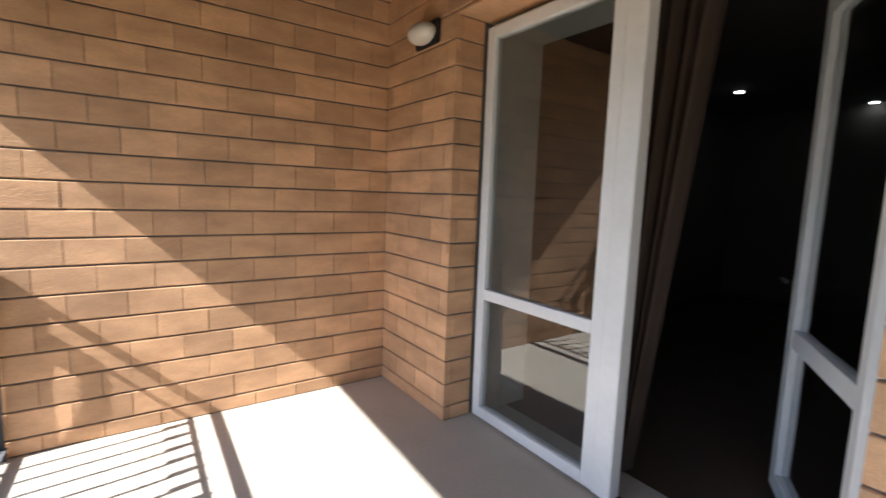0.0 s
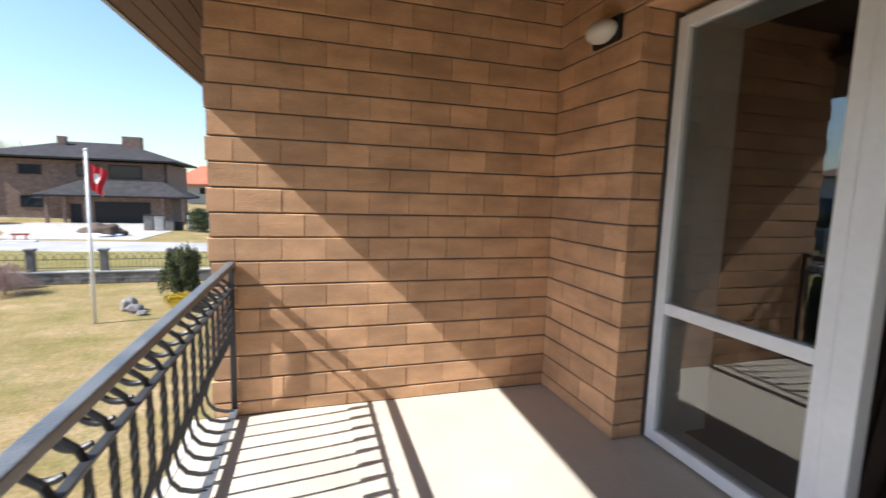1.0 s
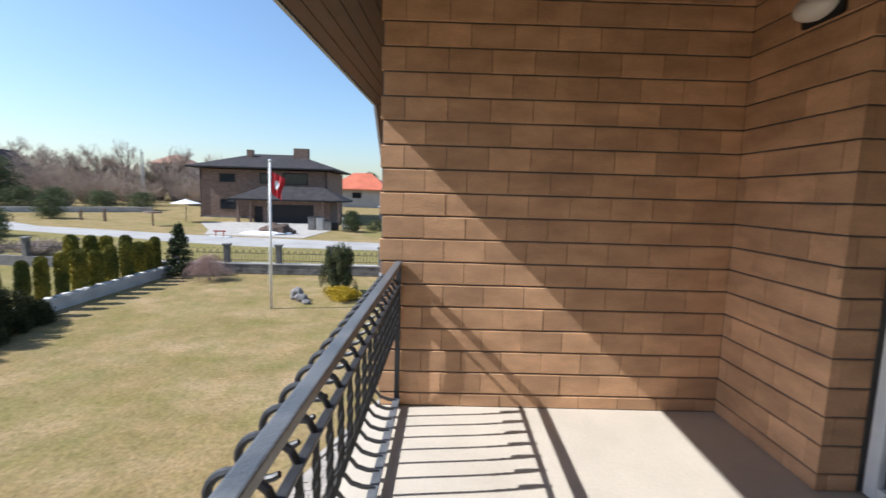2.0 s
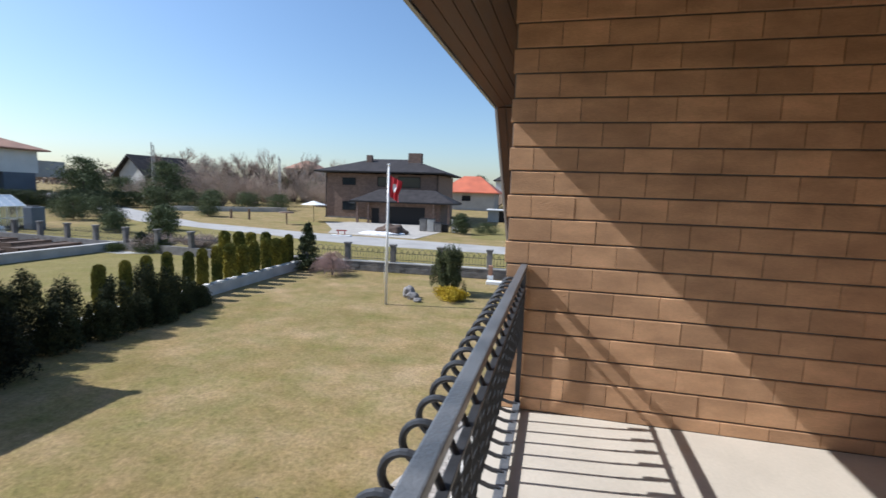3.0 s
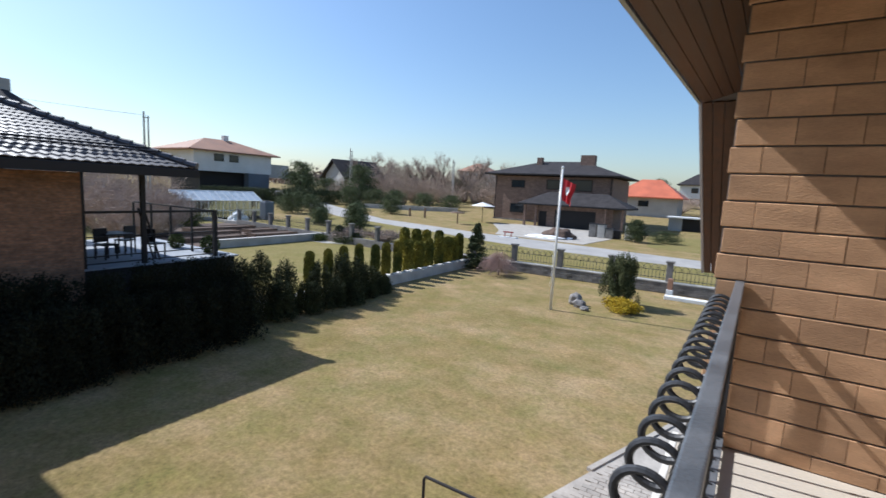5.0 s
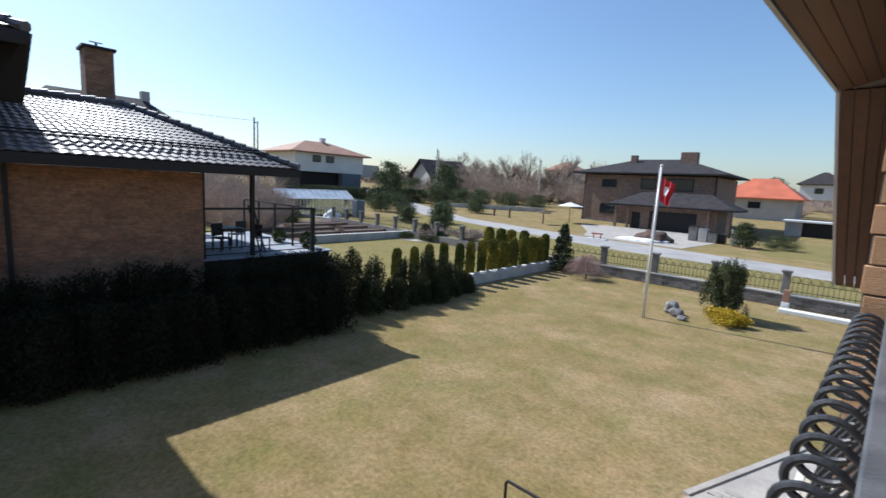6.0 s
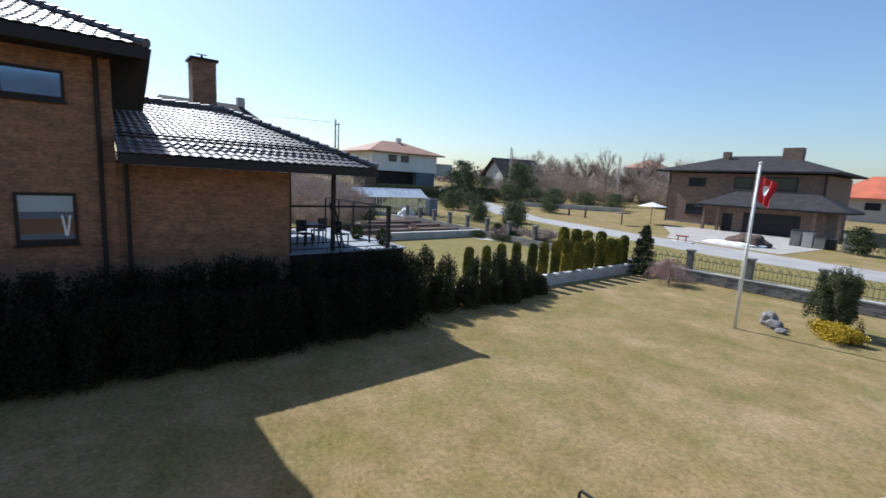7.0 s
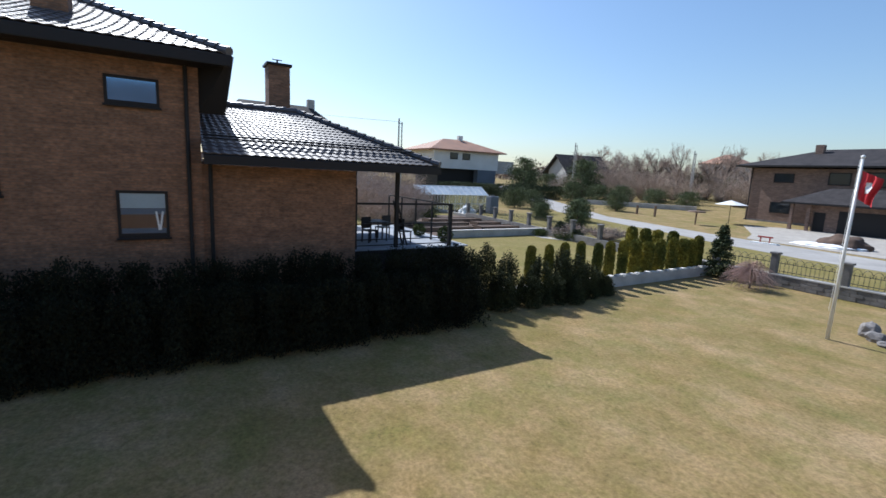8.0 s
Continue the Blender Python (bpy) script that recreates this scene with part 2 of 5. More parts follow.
def box(bm, x0, x1, y0, y1, z0, z1, bevel=0.0):
    x0, x1, y0, y1, z0, z1 = min(x0, x1), max(x0, x1), min(y0, y1), max(y0, y1), min(z0, z1), max(z0, z1)
    r = bmesh.ops.create_cube(bm, size=1, matrix=Matrix.Translation(((x0 + x1) / 2, (y0 + y1) / 2, (z0 + z1) / 2)) @ Matrix.Diagonal((x1 - x0, y1 - y0, z1 - z0, 1)))
    if bevel:
        es = list({e for v in r["verts"] for e in v.link_edges})
        bmesh.ops.bevel(bm, geom=es, offset=bevel, segments=2, affect="EDGES", profile=0.6)
    return bm


def boxes(*specs, bevel=0.0):
    bm = bmesh.new()
    for s in specs:
        box(bm, *s, bevel=bevel)
    return bm


def poly(bm, pts):
    return bm.faces.new([bm.verts.new(p) for p in pts])


def slab(pts, thick):
    """A closed slab under a polygon of 3D points, thickened along its downward normal."""
    bm = bmesh.new()
    p = [Vector(q) for q in pts]
    n = sum(((p[i] - p[0]).cross(p[i + 1] - p[0]) for i in range(1, len(p) - 1)), Vector())
    n = n.normalized() * (1 if n.z >= 0 else -1)
    top = [bm.verts.new(q) for q in p]
    low = [bm.verts.new(q - n * thick) for q in p]
    bm.faces.new(top)
    bm.faces.new(low[::-1])
    for i in range(len(p)):
        j = (i + 1) % len(p)
        bm.faces.new((top[i], low[i], low[j], top[j]))
    return bm


def tube(bm, pts, r, n=8, twist=0.0, cap=True):
    """A rod swept along points; r may be one radius or one for each point."""
    p = [Vector(q) for q in pts]
    rs = r if isinstance(r, (list, tuple)) else [r] * len(p)
    rings, side = [], None
    for i, q in enumerate(p):
        d = (p[min(i + 1, len(p) - 1)] - p[max(i - 1, 0)]).normalized()
        if side is None:
            side = d.orthogonal().normalized()
        side = (side - d * side.dot(d)).normalized()
        up = d.cross(side)
        a0 = twist * i
        rings.append([bm.verts.new(q + (side * math.cos(a0 + 2 * math.pi * k / n) + up * math.sin(a0 + 2 * math.pi * k / n)) * rs[i]) for k in range(n)])
    for a, b in zip(rings, rings[1:]):
        for k in range(n):
            bm.faces.new((a[k], a[(k + 1) % n], b[(k + 1) % n], b[k]))
    if cap:
        bm.faces.new(rings[0][::-1])
        bm.faces.new(rings[-1])
    return bm


def rods(*specs, n=8):
    bm = bmesh.new()
    for pts, r in specs:
        tube(bm, pts, r, n)
    return bm


def leaves(name, centres, size, rng, up=0.25, long=1.6):
    """Many small leaf blades, one at each centre, as one mesh."""
    c = np.asarray(centres, float)
    k = len(c)
    d = rng.normal(size=(k, 3))
    d[:, 2] += up * 2
    d /= np.linalg.norm(d, axis=1)[:, None]
    o = np.cross(d, rng.normal(size=(k, 3)))
    o /= np.linalg.norm(o, axis=1)[:, None]
    s = size * rng.uniform(0.6, 1.4, (k, 1))
    v = np.stack([c - o * s * 0.5, c + d * s * long * 0.5, c + o * s * 0.5, c - d * s * long * 0.5], 1).reshape(-1, 3)
    me = bpy.data.meshes.new(name)
    me.from_pydata(v.tolist(), [], np.arange(4 * k).reshape(-1, 4).tolist())
    return me


def clumps(rng, blobs, density, shell=0.55):
    """Points in the outer part of ellipsoid blobs (x, y, z, rx, ry, rz)."""
    out = []
    for x, y, z, rx, ry, rz in blobs:
        k = max(8, int(density * (rx * ry + ry * rz + rx * rz)))
        d = rng.normal(size=(k, 3))
        d /= np.linalg.norm(d, axis=1)[:, None]
        rad = rng.uniform(shell, 1.08, (k, 1))
        out.append(np.array([x, y, z]) + d * rad * np.array([rx, ry, rz]))
    return np.concatenate(out)


def chamfered(bm, x0, x1, z0, z1, depth, c=0.004, side=0.0012):
    """A brick's face towards -y, its upper and lower edges rounded, its ends nearly sharp, and its sides."""
    back = [bm.verts.new(q) for q in ((x0, depth, z0), (x1, depth, z0), (x1, depth, z1), (x0, depth, z1))]
    rim = [bm.verts.new(q) for q in ((x0, c, z0), (x1, c, z0), (x1, c, z1), (x0, c, z1))]
    front = [bm.verts.new(q) for q in ((x0 + side, 0, z0 + c), (x1 - side, 0, z0 + c), (x1 - side, 0, z1 - c), (x0 + side, 0, z1 - c))]
    for a, b in ((back, rim), (rim, front)):
        for i in range(4):
            bm.faces.new((a[i], a[(i + 1) % 4], b[(i + 1) % 4], b[i]))
    bm.faces.new(front)


BRICK_MESHES = {}


def brick_mesh(length, height):
    key = (round(length, 3), round(height, 3))
    if key not in BRICK_MESHES:
        bm = bmesh.new()
        chamfered(bm, 0, length, 0, height, 0.03)
        BRICK_MESHES[key] = to_mesh("brick", bm)
        BRICK_MESHES[key].materials.append(BRICK)
    return BRICK_MESHES[key]


COURSE, MODULE, BED, HEAD, FIRST = 0.1445, 0.26, 0.0095, 0.0022, 0.088


def lay_bricks(parent, origin, turn, length, z0, z1, start=0.0):
    """Bricks in running bond on a wall that starts at origin and faces, before its turn about z, towards -y."""
    m = pose(*origin, 0, 0, turn)
    rng = random.Random(int(1000 * (abs(origin[0]) + abs(origin[1]) + z0)))
    k = -1
    while True:
        lo = FIRST + COURSE * k + BED / 2
        hi = lo + COURSE - BED
        k += 1
        lo = max(lo, z0 + 0.003)
        if lo > z1 - 0.02:
            break
        hi = min(hi, z1)
        if hi - lo < 0.02:
            continue
        x = -MODULE + ((start + (k % 2) * 0.5) % 1.0) * MODULE
        while x < length:
            a, b = max(x + HEAD / 2, 0.0), min(x + MODULE - HEAD / 2, length)
            if b - a > 0.015:
                ob = part("brick", brick_mesh(b - a, hi - lo), None, parent)
                ob.matrix_basis = m @ pose(a, -rng.uniform(0, 0.0015), lo, rng.uniform(-0.15, 0.15), rng.uniform(-0.12, 0.12), rng.uniform(-0.2, 0.2))
            x += MODULE


# ---- the balcony and its house ----
G = -3.1
EAVE_X, EAVE_TURN, EAVE_Z, EAVE_END = -2.775, 0.045, 2.435, 2.8


def eave(y):
    return EAVE_X + EAVE_TURN * y


floor = structure("floor", boxes((-2.3, 0.5, -6.0, 0.0, -0.22, 0.0)), CONCRETE, "pale smooth concrete balcony floor in full sun", "floor")
bm = bmesh.new()
box(bm, -2.335, -2.3, -6.0, 0.0, -0.24, 0.004, 0.004)
slab_edge = structure("trim", bm, SLAB_EDGE, "whitewashed edge along the balcony slab", "edging")

wall_north = structure("wall_north", boxes((-2.215, 0.5, 0.012, 0.4, -3.1, 2.84)), MORTAR, "tan brick side wall with recessed dark joints", "wall")
box_east = bmesh.new()
box(box_east, 0.012, 0.4, -0.80, 0.012, -0.2, 3.05)
box(box_east, 0.012, 0.4, -2.70, -0.80, 2.39, 3.05)
box(box_east, 0.012, 0.4, -6.0, -2.70, -0.2, 3.05)
wall_east = structure("wall_east", box_east, MORTAR, "tan brick house wall round the balcony door", "wall")
bm = bmesh.new()
box(bm, -2.215, -1.9, 0.4, 3.9, G, 0.3)
box(bm, -2.215, -1.9, 0.4, 2.8, 0.3, 2.5)
wall_west = structure("wall_west", bm, BRICK, "brick gable wall of the house beyond the balcony", "wall")
bm = boxes((-2.1, -1.9, -6.0, 0.0, G, -0.22), (-2.1, 6.4, -6.3, -6.0, G, 2.5), (-1.9, 6.4, 0.4, 0.6, G, 2.5), (6.2, 6.4, -6.0, 0.4, G, 2.5))
wall_south = structure("wall_south", bm, BRICK, "plain brick walls that close the house", "wall")


# soffit: boards that run along the eave
bm = bmesh.new()
w, x = 0.095, -0.02
n_board = 0
while x < 0.62:
    a, b = x, x + w - 0.006
    pts = []
    for yy in (-7.0, EAVE_END):
        for q in (a, b):
            pts.append((eave(yy) + 0.03 + q, yy, EAVE_Z + 0.005 + q * 0.28))
    quad = [pts[0], pts[1], pts[3], pts[2]]
    lo = [bm.verts.new(p) for p in quad]
    hi = [bm.verts.new((p[0], p[1], p[2] + 0.018)) for p in quad]
    bm.faces.new(lo)
    bm.faces.new(hi[::-1])
    for i in range(4):
        bm.faces.new((lo[i], hi[i], hi[(i + 1) % 4], lo[(i + 1) % 4]))
    x += w
x = -2.225
while x < 0.4:
    box(bm, x, x + w - 0.006, -7.0, 0.38, 2.83, 2.85)
    x += w
box(bm, -2.245, -2.227, -7.0, 0.0, 2.57, 2.85)
ceiling = structure("ceiling", bm, SOFFIT, "dark stained boards under the roof overhang", "ceiling")

# the overhang that falls away at the end of the eave
bm = bmesh.new()
for i in range(6):
    f0, f1 = i / 6 + 0.008, (i + 1) / 6 - 0.008
    p = []
    for yy, zz, xo in ((EAVE_END, EAVE_Z, eave(EAVE_END)), (4.1, 0.44, -2.505)):
        for f in (f0, f1):
            p.append((xo + (-2.0 - xo) * f, yy, zz))
    quad = [p[0], p[1], p[3], p[2]]
    lo = [bm.verts.new(q) for q in quad]
    hi = [bm.verts.new((q[0], q[1] + 0.02, q[2] + 0.015)) for q in quad]
    bm.faces.new(lo)
    bm.faces.new(hi[::-1])
    for k in range(4):
        bm.faces.new((lo[k], hi[k], hi[(k + 1) % 4], lo[(k + 1) % 4]))
eave_cheek = structure("trim", bm, SOFFIT, "boarded underside of the overhang that slopes down", "trim")
roof = structure("roof", slab([(eave(-7), -7, EAVE_Z + 0.22), (1.3, -7, 5.65), (1.3, EAVE_END, 5.65), (eave(EAVE_END), EAVE_END, EAVE_Z + 0.22)], 0.1), NB_TILE, "dark tiled roof over the balcony", "roof")
roof_back = structure("roof", slab([(1.3, -7, 5.65), (6.6, -7, 2.75), (6.6, EAVE_END, 2.75), (1.3, EAVE_END, 5.65)], 0.1), NB_TILE, "dark tiled back slope of the roof", "roof")
for gy in (-6.9, EAVE_END - 0.1):
    gable = structure("wall_gable", slab([(-2.1, gy, 2.85), (6.3, gy, 2.85), (1.3, gy, 5.5)], 0.01), BRICK, "brick gable under the roof", "wall")
roof_end = structure("roof", slab([(eave(EAVE_END), EAVE_END, EAVE_Z + 0.22), (1.3, EAVE_END, 2.7), (1.3, 4.15, 0.67), (-2.505, 4.22, 0.62)], 0.1), NB_TILE, "dark tiled roof slope beyond the balcony", "roof")
bm = bmesh.new()
for (a, b) in (((eave(-7), -7, EAVE_Z), (eave(EAVE_END), EAVE_END, EAVE_Z)), ((eave(EAVE_END), EAVE_END, EAVE_Z), (-2.505, 4.1, 0.44))):
    a, b = Vector(a), Vector(b)
    side = Vector((-0.028, 0, 0))
    up = Vector((0, 0, 0.2)) if a.z == b.z else Vector((0, 0.13, 0.12))
    c = [a, b, b + up, a + up]
    v0 = [bm.verts.new(q - Vector((0, 0, 0.012))) for q in c]
    v1 = [bm.verts.new(q + side - Vector((0, 0, 0.012))) for q in c]
    bm.faces.new(v0)
    bm.faces.new(v1[::-1])
    for k in range(4):
        bm.faces.new((v0[k], v1[k], v1[(k + 1) % 4], v0[(k + 1) % 4]))
fascia = structure("trim", bm, FASCIA, "thin grey metal fascia along the eave", "trim")

# door and side light
X = 0.20
window_1 = thing("window_1", (X, -1.30, 0.02), "white framed fixed side light beside the balcony door", "window", kind="structure")
Y0, Y1, TOP, MID = 0.460, -0.445, 2.34, 0.775


def frame_parts(parent, y0, y1, z0, z1, mid, w=0.065, d=0.06):
    for nm, b in (("frame_side", (0, d, y0 - w, y0, z0, z1)), ("frame_side", (0, d, y1, y1 + w, z0, z1)), ("frame_top", (0, d, y1 + w, y0 - w, z1 - w, z1)),
                  ("frame_bottom", (0, d, y1 + w, y0 - w, z0, z0 + w)), ("crossbar", (0.002, d - 0.002, y1 + w, y0 - w, mid - w / 2, mid + w / 2))):
        part(nm, boxes(b, bevel=0.006), PVC, parent)
    for za, zb in ((z0 + w, mid - w / 2), (mid + w / 2, z1 - w)):
        p = part("pane", boxes((d * 0.5, d * 0.5 + 0.006, y1 + w, y0 - w, za, zb)), PANE, parent)
        p.visible_shadow = False


frame_parts(window_1, Y0, Y1, 0.0, TOP - 0.02, MID)
door_frame = thing("door_1", (X, -2.25, 0.0), "white frame of the open balcony door", "door frame", kind="structure")
part("jamb", boxes((-0.008, 0.07, 0.401, 0.503, 0.02, 2.36), bevel=0.008), PVC, door_frame)
part("jamb", boxes((0, 0.07, -0.44, -0.38, 0.02, 2.36), bevel=0.008), PVC, door_frame)
part("lintel_bar", boxes((0, 0.07, -0.38, 0.401, 2.29, 2.36), bevel=0.008), PVC, door_frame)
part("threshold", boxes((0, 0.07, -0.38, 0.401, 0.0, 0.03), bevel=0.006), DARK_METAL, door_frame)
door_leaf = thing("balcony_door", (X + 0.07, -2.628, 0.03), "white glazed balcony door standing open into the room", "door", rz=-59)
frame_parts(door_leaf, 0.87, 0.0, 0.0, 2.26, 0.75, 0.085)
part("handle", rods(([(-0.04, 0.825, 1.02), (-0.06, 0.825, 1.02), (-0.06, 0.73, 1.02)], 0.009)), DARK_METAL, door_leaf, "dark door handle")

reveal = structure("trim", boxes((0.275, 0.66, -0.838, -0.70, 0.0, 2.345), (0.275, 0.66, -2.66, -0.70, 2.345, 2.388)), PLASTER, "pale plastered reveal of the window opening", "reveal")

lintel = structure("trim", boxes((0.002, 0.26, -2.70, -0.812, 2.383, 2.395)), BRICK, "brick underside of the lintel over the door", "lintel")

# the room behind the door: walls and ceiling coloured dark for missing light
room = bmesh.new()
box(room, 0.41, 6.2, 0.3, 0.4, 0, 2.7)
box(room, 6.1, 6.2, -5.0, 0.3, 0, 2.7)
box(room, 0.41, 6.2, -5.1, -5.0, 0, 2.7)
wall_room = structure("wall_room", room, ROOM, "room walls, plaster coloured dark to look unlit", "wall")
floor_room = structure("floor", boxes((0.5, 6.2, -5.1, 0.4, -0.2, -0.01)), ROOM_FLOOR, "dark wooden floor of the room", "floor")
ceiling_room = structure("ceiling", boxes((0.41, 6.2, -5.1, 0.4, 2.7, 2.8)), ROOM, "room ceiling coloured dark to look unlit", "ceiling")
SPOT = glow("lit spotlight", (1.0, 0.97, 0.9), 6.0)
for sx, sy in ((4.35, -0.42), (6.0, -1.25)):
    sp = thing("ceiling_spotlight", (sx, sy, 2.7), "small lit recessed ceiling spotlight", "ceiling light", "spotlights in the room")
    bm = bmesh.new()
    bmesh.ops.create_cone(bm, cap_ends=True, segments=20, radius1=0.055, radius2=0.06, depth=0.012, matrix=Matrix.Translation((0, 0, -0.007)))
    part("ring", bm, PVC, sp)
    bm = bmesh.new()
    bmesh.ops.create_cone(bm, cap_ends=True, segments=20, radius1=0.042, radius2=0.042, depth=0.006, matrix=Matrix.Translation((0, 0, -0.0165)))
    part("bulb", bm, SPOT, sp)
curtain = thing("curtain", (0.50, -1.86, 0.02), "dark brown curtain gathered beside the door", "curtain")
bm = bmesh.new()
cols = []
for i in range(61):
    f = i / 60
    col = []
    for j in range(13):
        h = j / 12
        gather = 0.38 + 0.62 * h
        yy = 0.28 - 0.46 * f * gather
        xx = 0.035 * math.sin(f * 34 + h * 1.3) + 0.02 * math.sin(f * 13)
        col.append(bm.verts.new((xx, yy, 2.5 * h)))
    cols.append(col)
for a, b in zip(cols, cols[1:]):
    for j in range(12):
        bm.faces.new((a[j], b[j], b[j + 1], a[j + 1]))
part("cloth", bm, CURTAIN, curtain, smooth=True)
part("rod", rods(([(0, 0.35, 2.52), (0, -1.2, 2.52)], 0.012)), DARK_METAL, curtain)

# wall lamp
lamp = thing("wall_lamp", (0.0, -0.53, 2.335), "white oval bulkhead lamp on the brick pier", "wall lamp")
bm = bmesh.new()
box(bm, -0.03, 0.0, -0.125, 0.125, -0.07, 0.07, 0.02)
part("base", bm, DARK_METAL, lamp, "dark metal backplate")
bm = bmesh.new()
bmesh.ops.create_uvsphere(bm, u_segments=28, v_segments=16, radius=1, matrix=Matrix.Translation((-0.055, 0, 0)) @ Matrix.Diagonal((0.075, 0.115, 0.062, 1)))
part("shade", bm, LAMP_GLASS, lamp, smooth=True)

# railing
railing = thing("balcony_railing", (-2.100, 0.0, 0.0), "black wrought iron railing with bellied bars and outward scrolls", "railing", rz=-1.15)
railing.scale = (1, 1, 0.958)
LEN = 5.6
part("top_rail", boxes((-0.021, 0.021, -LEN, -0.005, 0.968, 1.0), bevel=0.005), RAIL, railing, "grey-blue painted flat handrail")
part("upper_bar", boxes((-0.012, 0.012, -LEN, -0.005, 0.835, 0.847), bevel=0.002), IRON, railing)
part("bottom_bar", boxes((-0.022, 0.022, -LEN, -0.005, 0.05, 0.064), bevel=0.002), RAIL, railing)
post = boxes((-0.016, 0.016, -0.03, -0.006, 0.0, 0.972), bevel=0.003)
post_me = to_mesh("post", post)
for yy in (0.0, -2.8, -5.55):
    part("post", post_me, IRON, railing, at=(0, yy, 0))
for yy in (-0.95, -1.9, -3.7, -4.6):
    part("foot", boxes((-0.015, 0.015, -0.015, 0.015, 0.0, 0.05)), IRON, railing, at=(0, yy, 0))


def baluster_mesh():
    bm = bmesh.new()
    pts = [(0.0, 0.064), (-0.05, 0.068), (-0.10, 0.085), (-0.135, 0.13), (-0.145, 0.19), (-0.13, 0.26), (-0.10, 0.33), (-0.06, 0.41), (-0.025, 0.48), (-0.006, 0.54), (0, 0.60)]
    pts += [(0, 0.60 + 0.02 * i) for i in range(1, 12)]
    tube(bm, [(x, 0, z) for x, z in pts], 0.0112, 4, twist=0.0)
    straight = [(0, 0, 0.56 + 0.012 * i) for i in range(20)]
    tube(bm, straight, 0.0115, 4, twist=0.35)
    scroll = [(0, 0.82), (-0.004, 0.846), (-0.016, 0.873)]
    scroll += [(-0.076 + 0.052 * math.cos(a), 0.857 + 0.052 * math.sin(a)) for a in [math.radians(40 + 16 * i) for i in range(18)]]
    tube(bm, [(x, 0, z) for x, z in scroll], [0.0095] * (len(scroll) - 2) + [0.009, 0.0075], 8)
    return to_mesh("baluster", bm)


bal = baluster_mesh()
for i in range(43):
    part("baluster", bal, IRON, railing, at=(0, -0.057 - 0.126 * i, 0))

HOUSE = [ob for ob in scene.objects if ob.parent is None and ob.type in ('MESH', 'EMPTY')]


# ---- garden ----
def sheet(pts, z):
    bm = bmesh.new()
    poly(bm, [(x, y, z) for x, y in pts])
    return bm


def gz(x, y):
    """Height of the land: level round the house, rising gently beyond the road."""
    return G + 0.031 * (min(175.0, max(68.0, math.hypot(x + 2, y + 3))) - 68.0)


bm = bmesh.new()
lines = [-1500, -700, -350, -200] + [-175 + 5 * i for i in range(71)] + [200, 350, 700, 1500]
grid = [[bm.verts.new((x, y, gz(x, y))) for x in lines] for y in lines]
for a, b in zip(grid, grid[1:]):
    for i in range(len(lines) - 1):
        bm.faces.new((a[i], a[i + 1], b[i + 1], b[i]))
ground = structure("ground", bm, LAWN, "patchy straw-green spring lawn", "lawn", smooth=True)
road = structure("road", slab([(30, 30.8, G + 0.02), (-4, 32.4, G + 0.02), (-16, 33.2, G + 0.02), (-23, 35.2, G + 0.02), (-28, 37.4, G + 0.02), (-35, 39.4, G + 0.02), (-41, 41.6, G + 0.02), (-50, 44.5, G + 0.02), (-75, 58, G + 0.95), (-110, 76, G + 2.1),
                               (-110, 83, G + 2.2), (-78, 66.5, G + 1.1), (-64, 57.5, G + 0.62), (-49, 49.8, G + 0.02), (-43, 46.6, G + 0.02), (-36, 44.7, G + 0.02), (-30, 42.9, G + 0.02), (-25, 41.3, G + 0.02), (-12, 38.9, G + 0.02), (-4, 37.4, G + 0.02), (30, 35.6, G + 0.02)], 0.3), ASPHALT, "pale sun-bleached road", "road")
meadow = structure("ground", slab([(-15.3, 8, G + 0.008), (-15.3, 33, G + 0.008), (-46, 34, G + 0.008), (-58, 26, G + 0.008), (-58, 8, G + 0.008)], 0.02), LUSH_LAWN, "greener lawn of the neighbouring garden", "lawn")
verge = structure("ground", slab([(14, 21.7, G + 0.014), (14, 31.6, G + 0.014), (-4, 32.5, G + 0.014), (-16, 33.3, G + 0.014), (-28, 37.5, G + 0.014), (-41, 41.7, G + 0.014), (-50, 44.6, G + 0.014), (-46, 25.5, G + 0.014), (-15.2, 21.7, G + 0.014)], 0.02), LUSH_LAWN, "grass verge between fence and road", "lawn")
green = structure("ground", slab([(-8.6, 44.5, G + 0.008), (-11, 62, G + 0.008), (8, 62, G + 0.008), (14, 41, G + 0.008), (-3.8, 43.0, G + 0.008)], 0.02), LUSH_LAWN, "grass beyond the road", "lawn")
common = structure("ground", slab([(-29, 51, G + 0.01), (-50, 56.6, G + 0.01), (-52, 42 + 15.5, G + 0.01), (-40, 61.5, G + 0.01), (-36, 64, G + 0.01), (-33.5, 60, G + 0.01)], 0.02), LUSH_LAWN, "green beside the brick house", "lawn")
drive = structure("pavement", slab([(-13.6, 40.4, G + 0.035), (-23.5, 41.8, G + 0.035), (-25.5, 47, G + 0.035), (-31.5, 57.5, G + 0.035), (-28, 60.6, G + 0.035), (-14, 60.6, G + 0.035), (-12.9, 50, G + 0.035)], 0.05), PAVER, "grey paved drive before the brown house", "driveway")
patio = structure("pavement", slab([(-2.1, -6, G + 0.03), (-4.6, -6, G + 0.03), (-4.6, 1.6, G + 0.03), (-3.57, 4.35, G + 0.03), (-2.4, 7.4, G + 0.03), (4, 7.4, G + 0.03), (4, -6, G + 0.03)], 0.06), PAVER, "grey paving along the foot of the house", "paving")

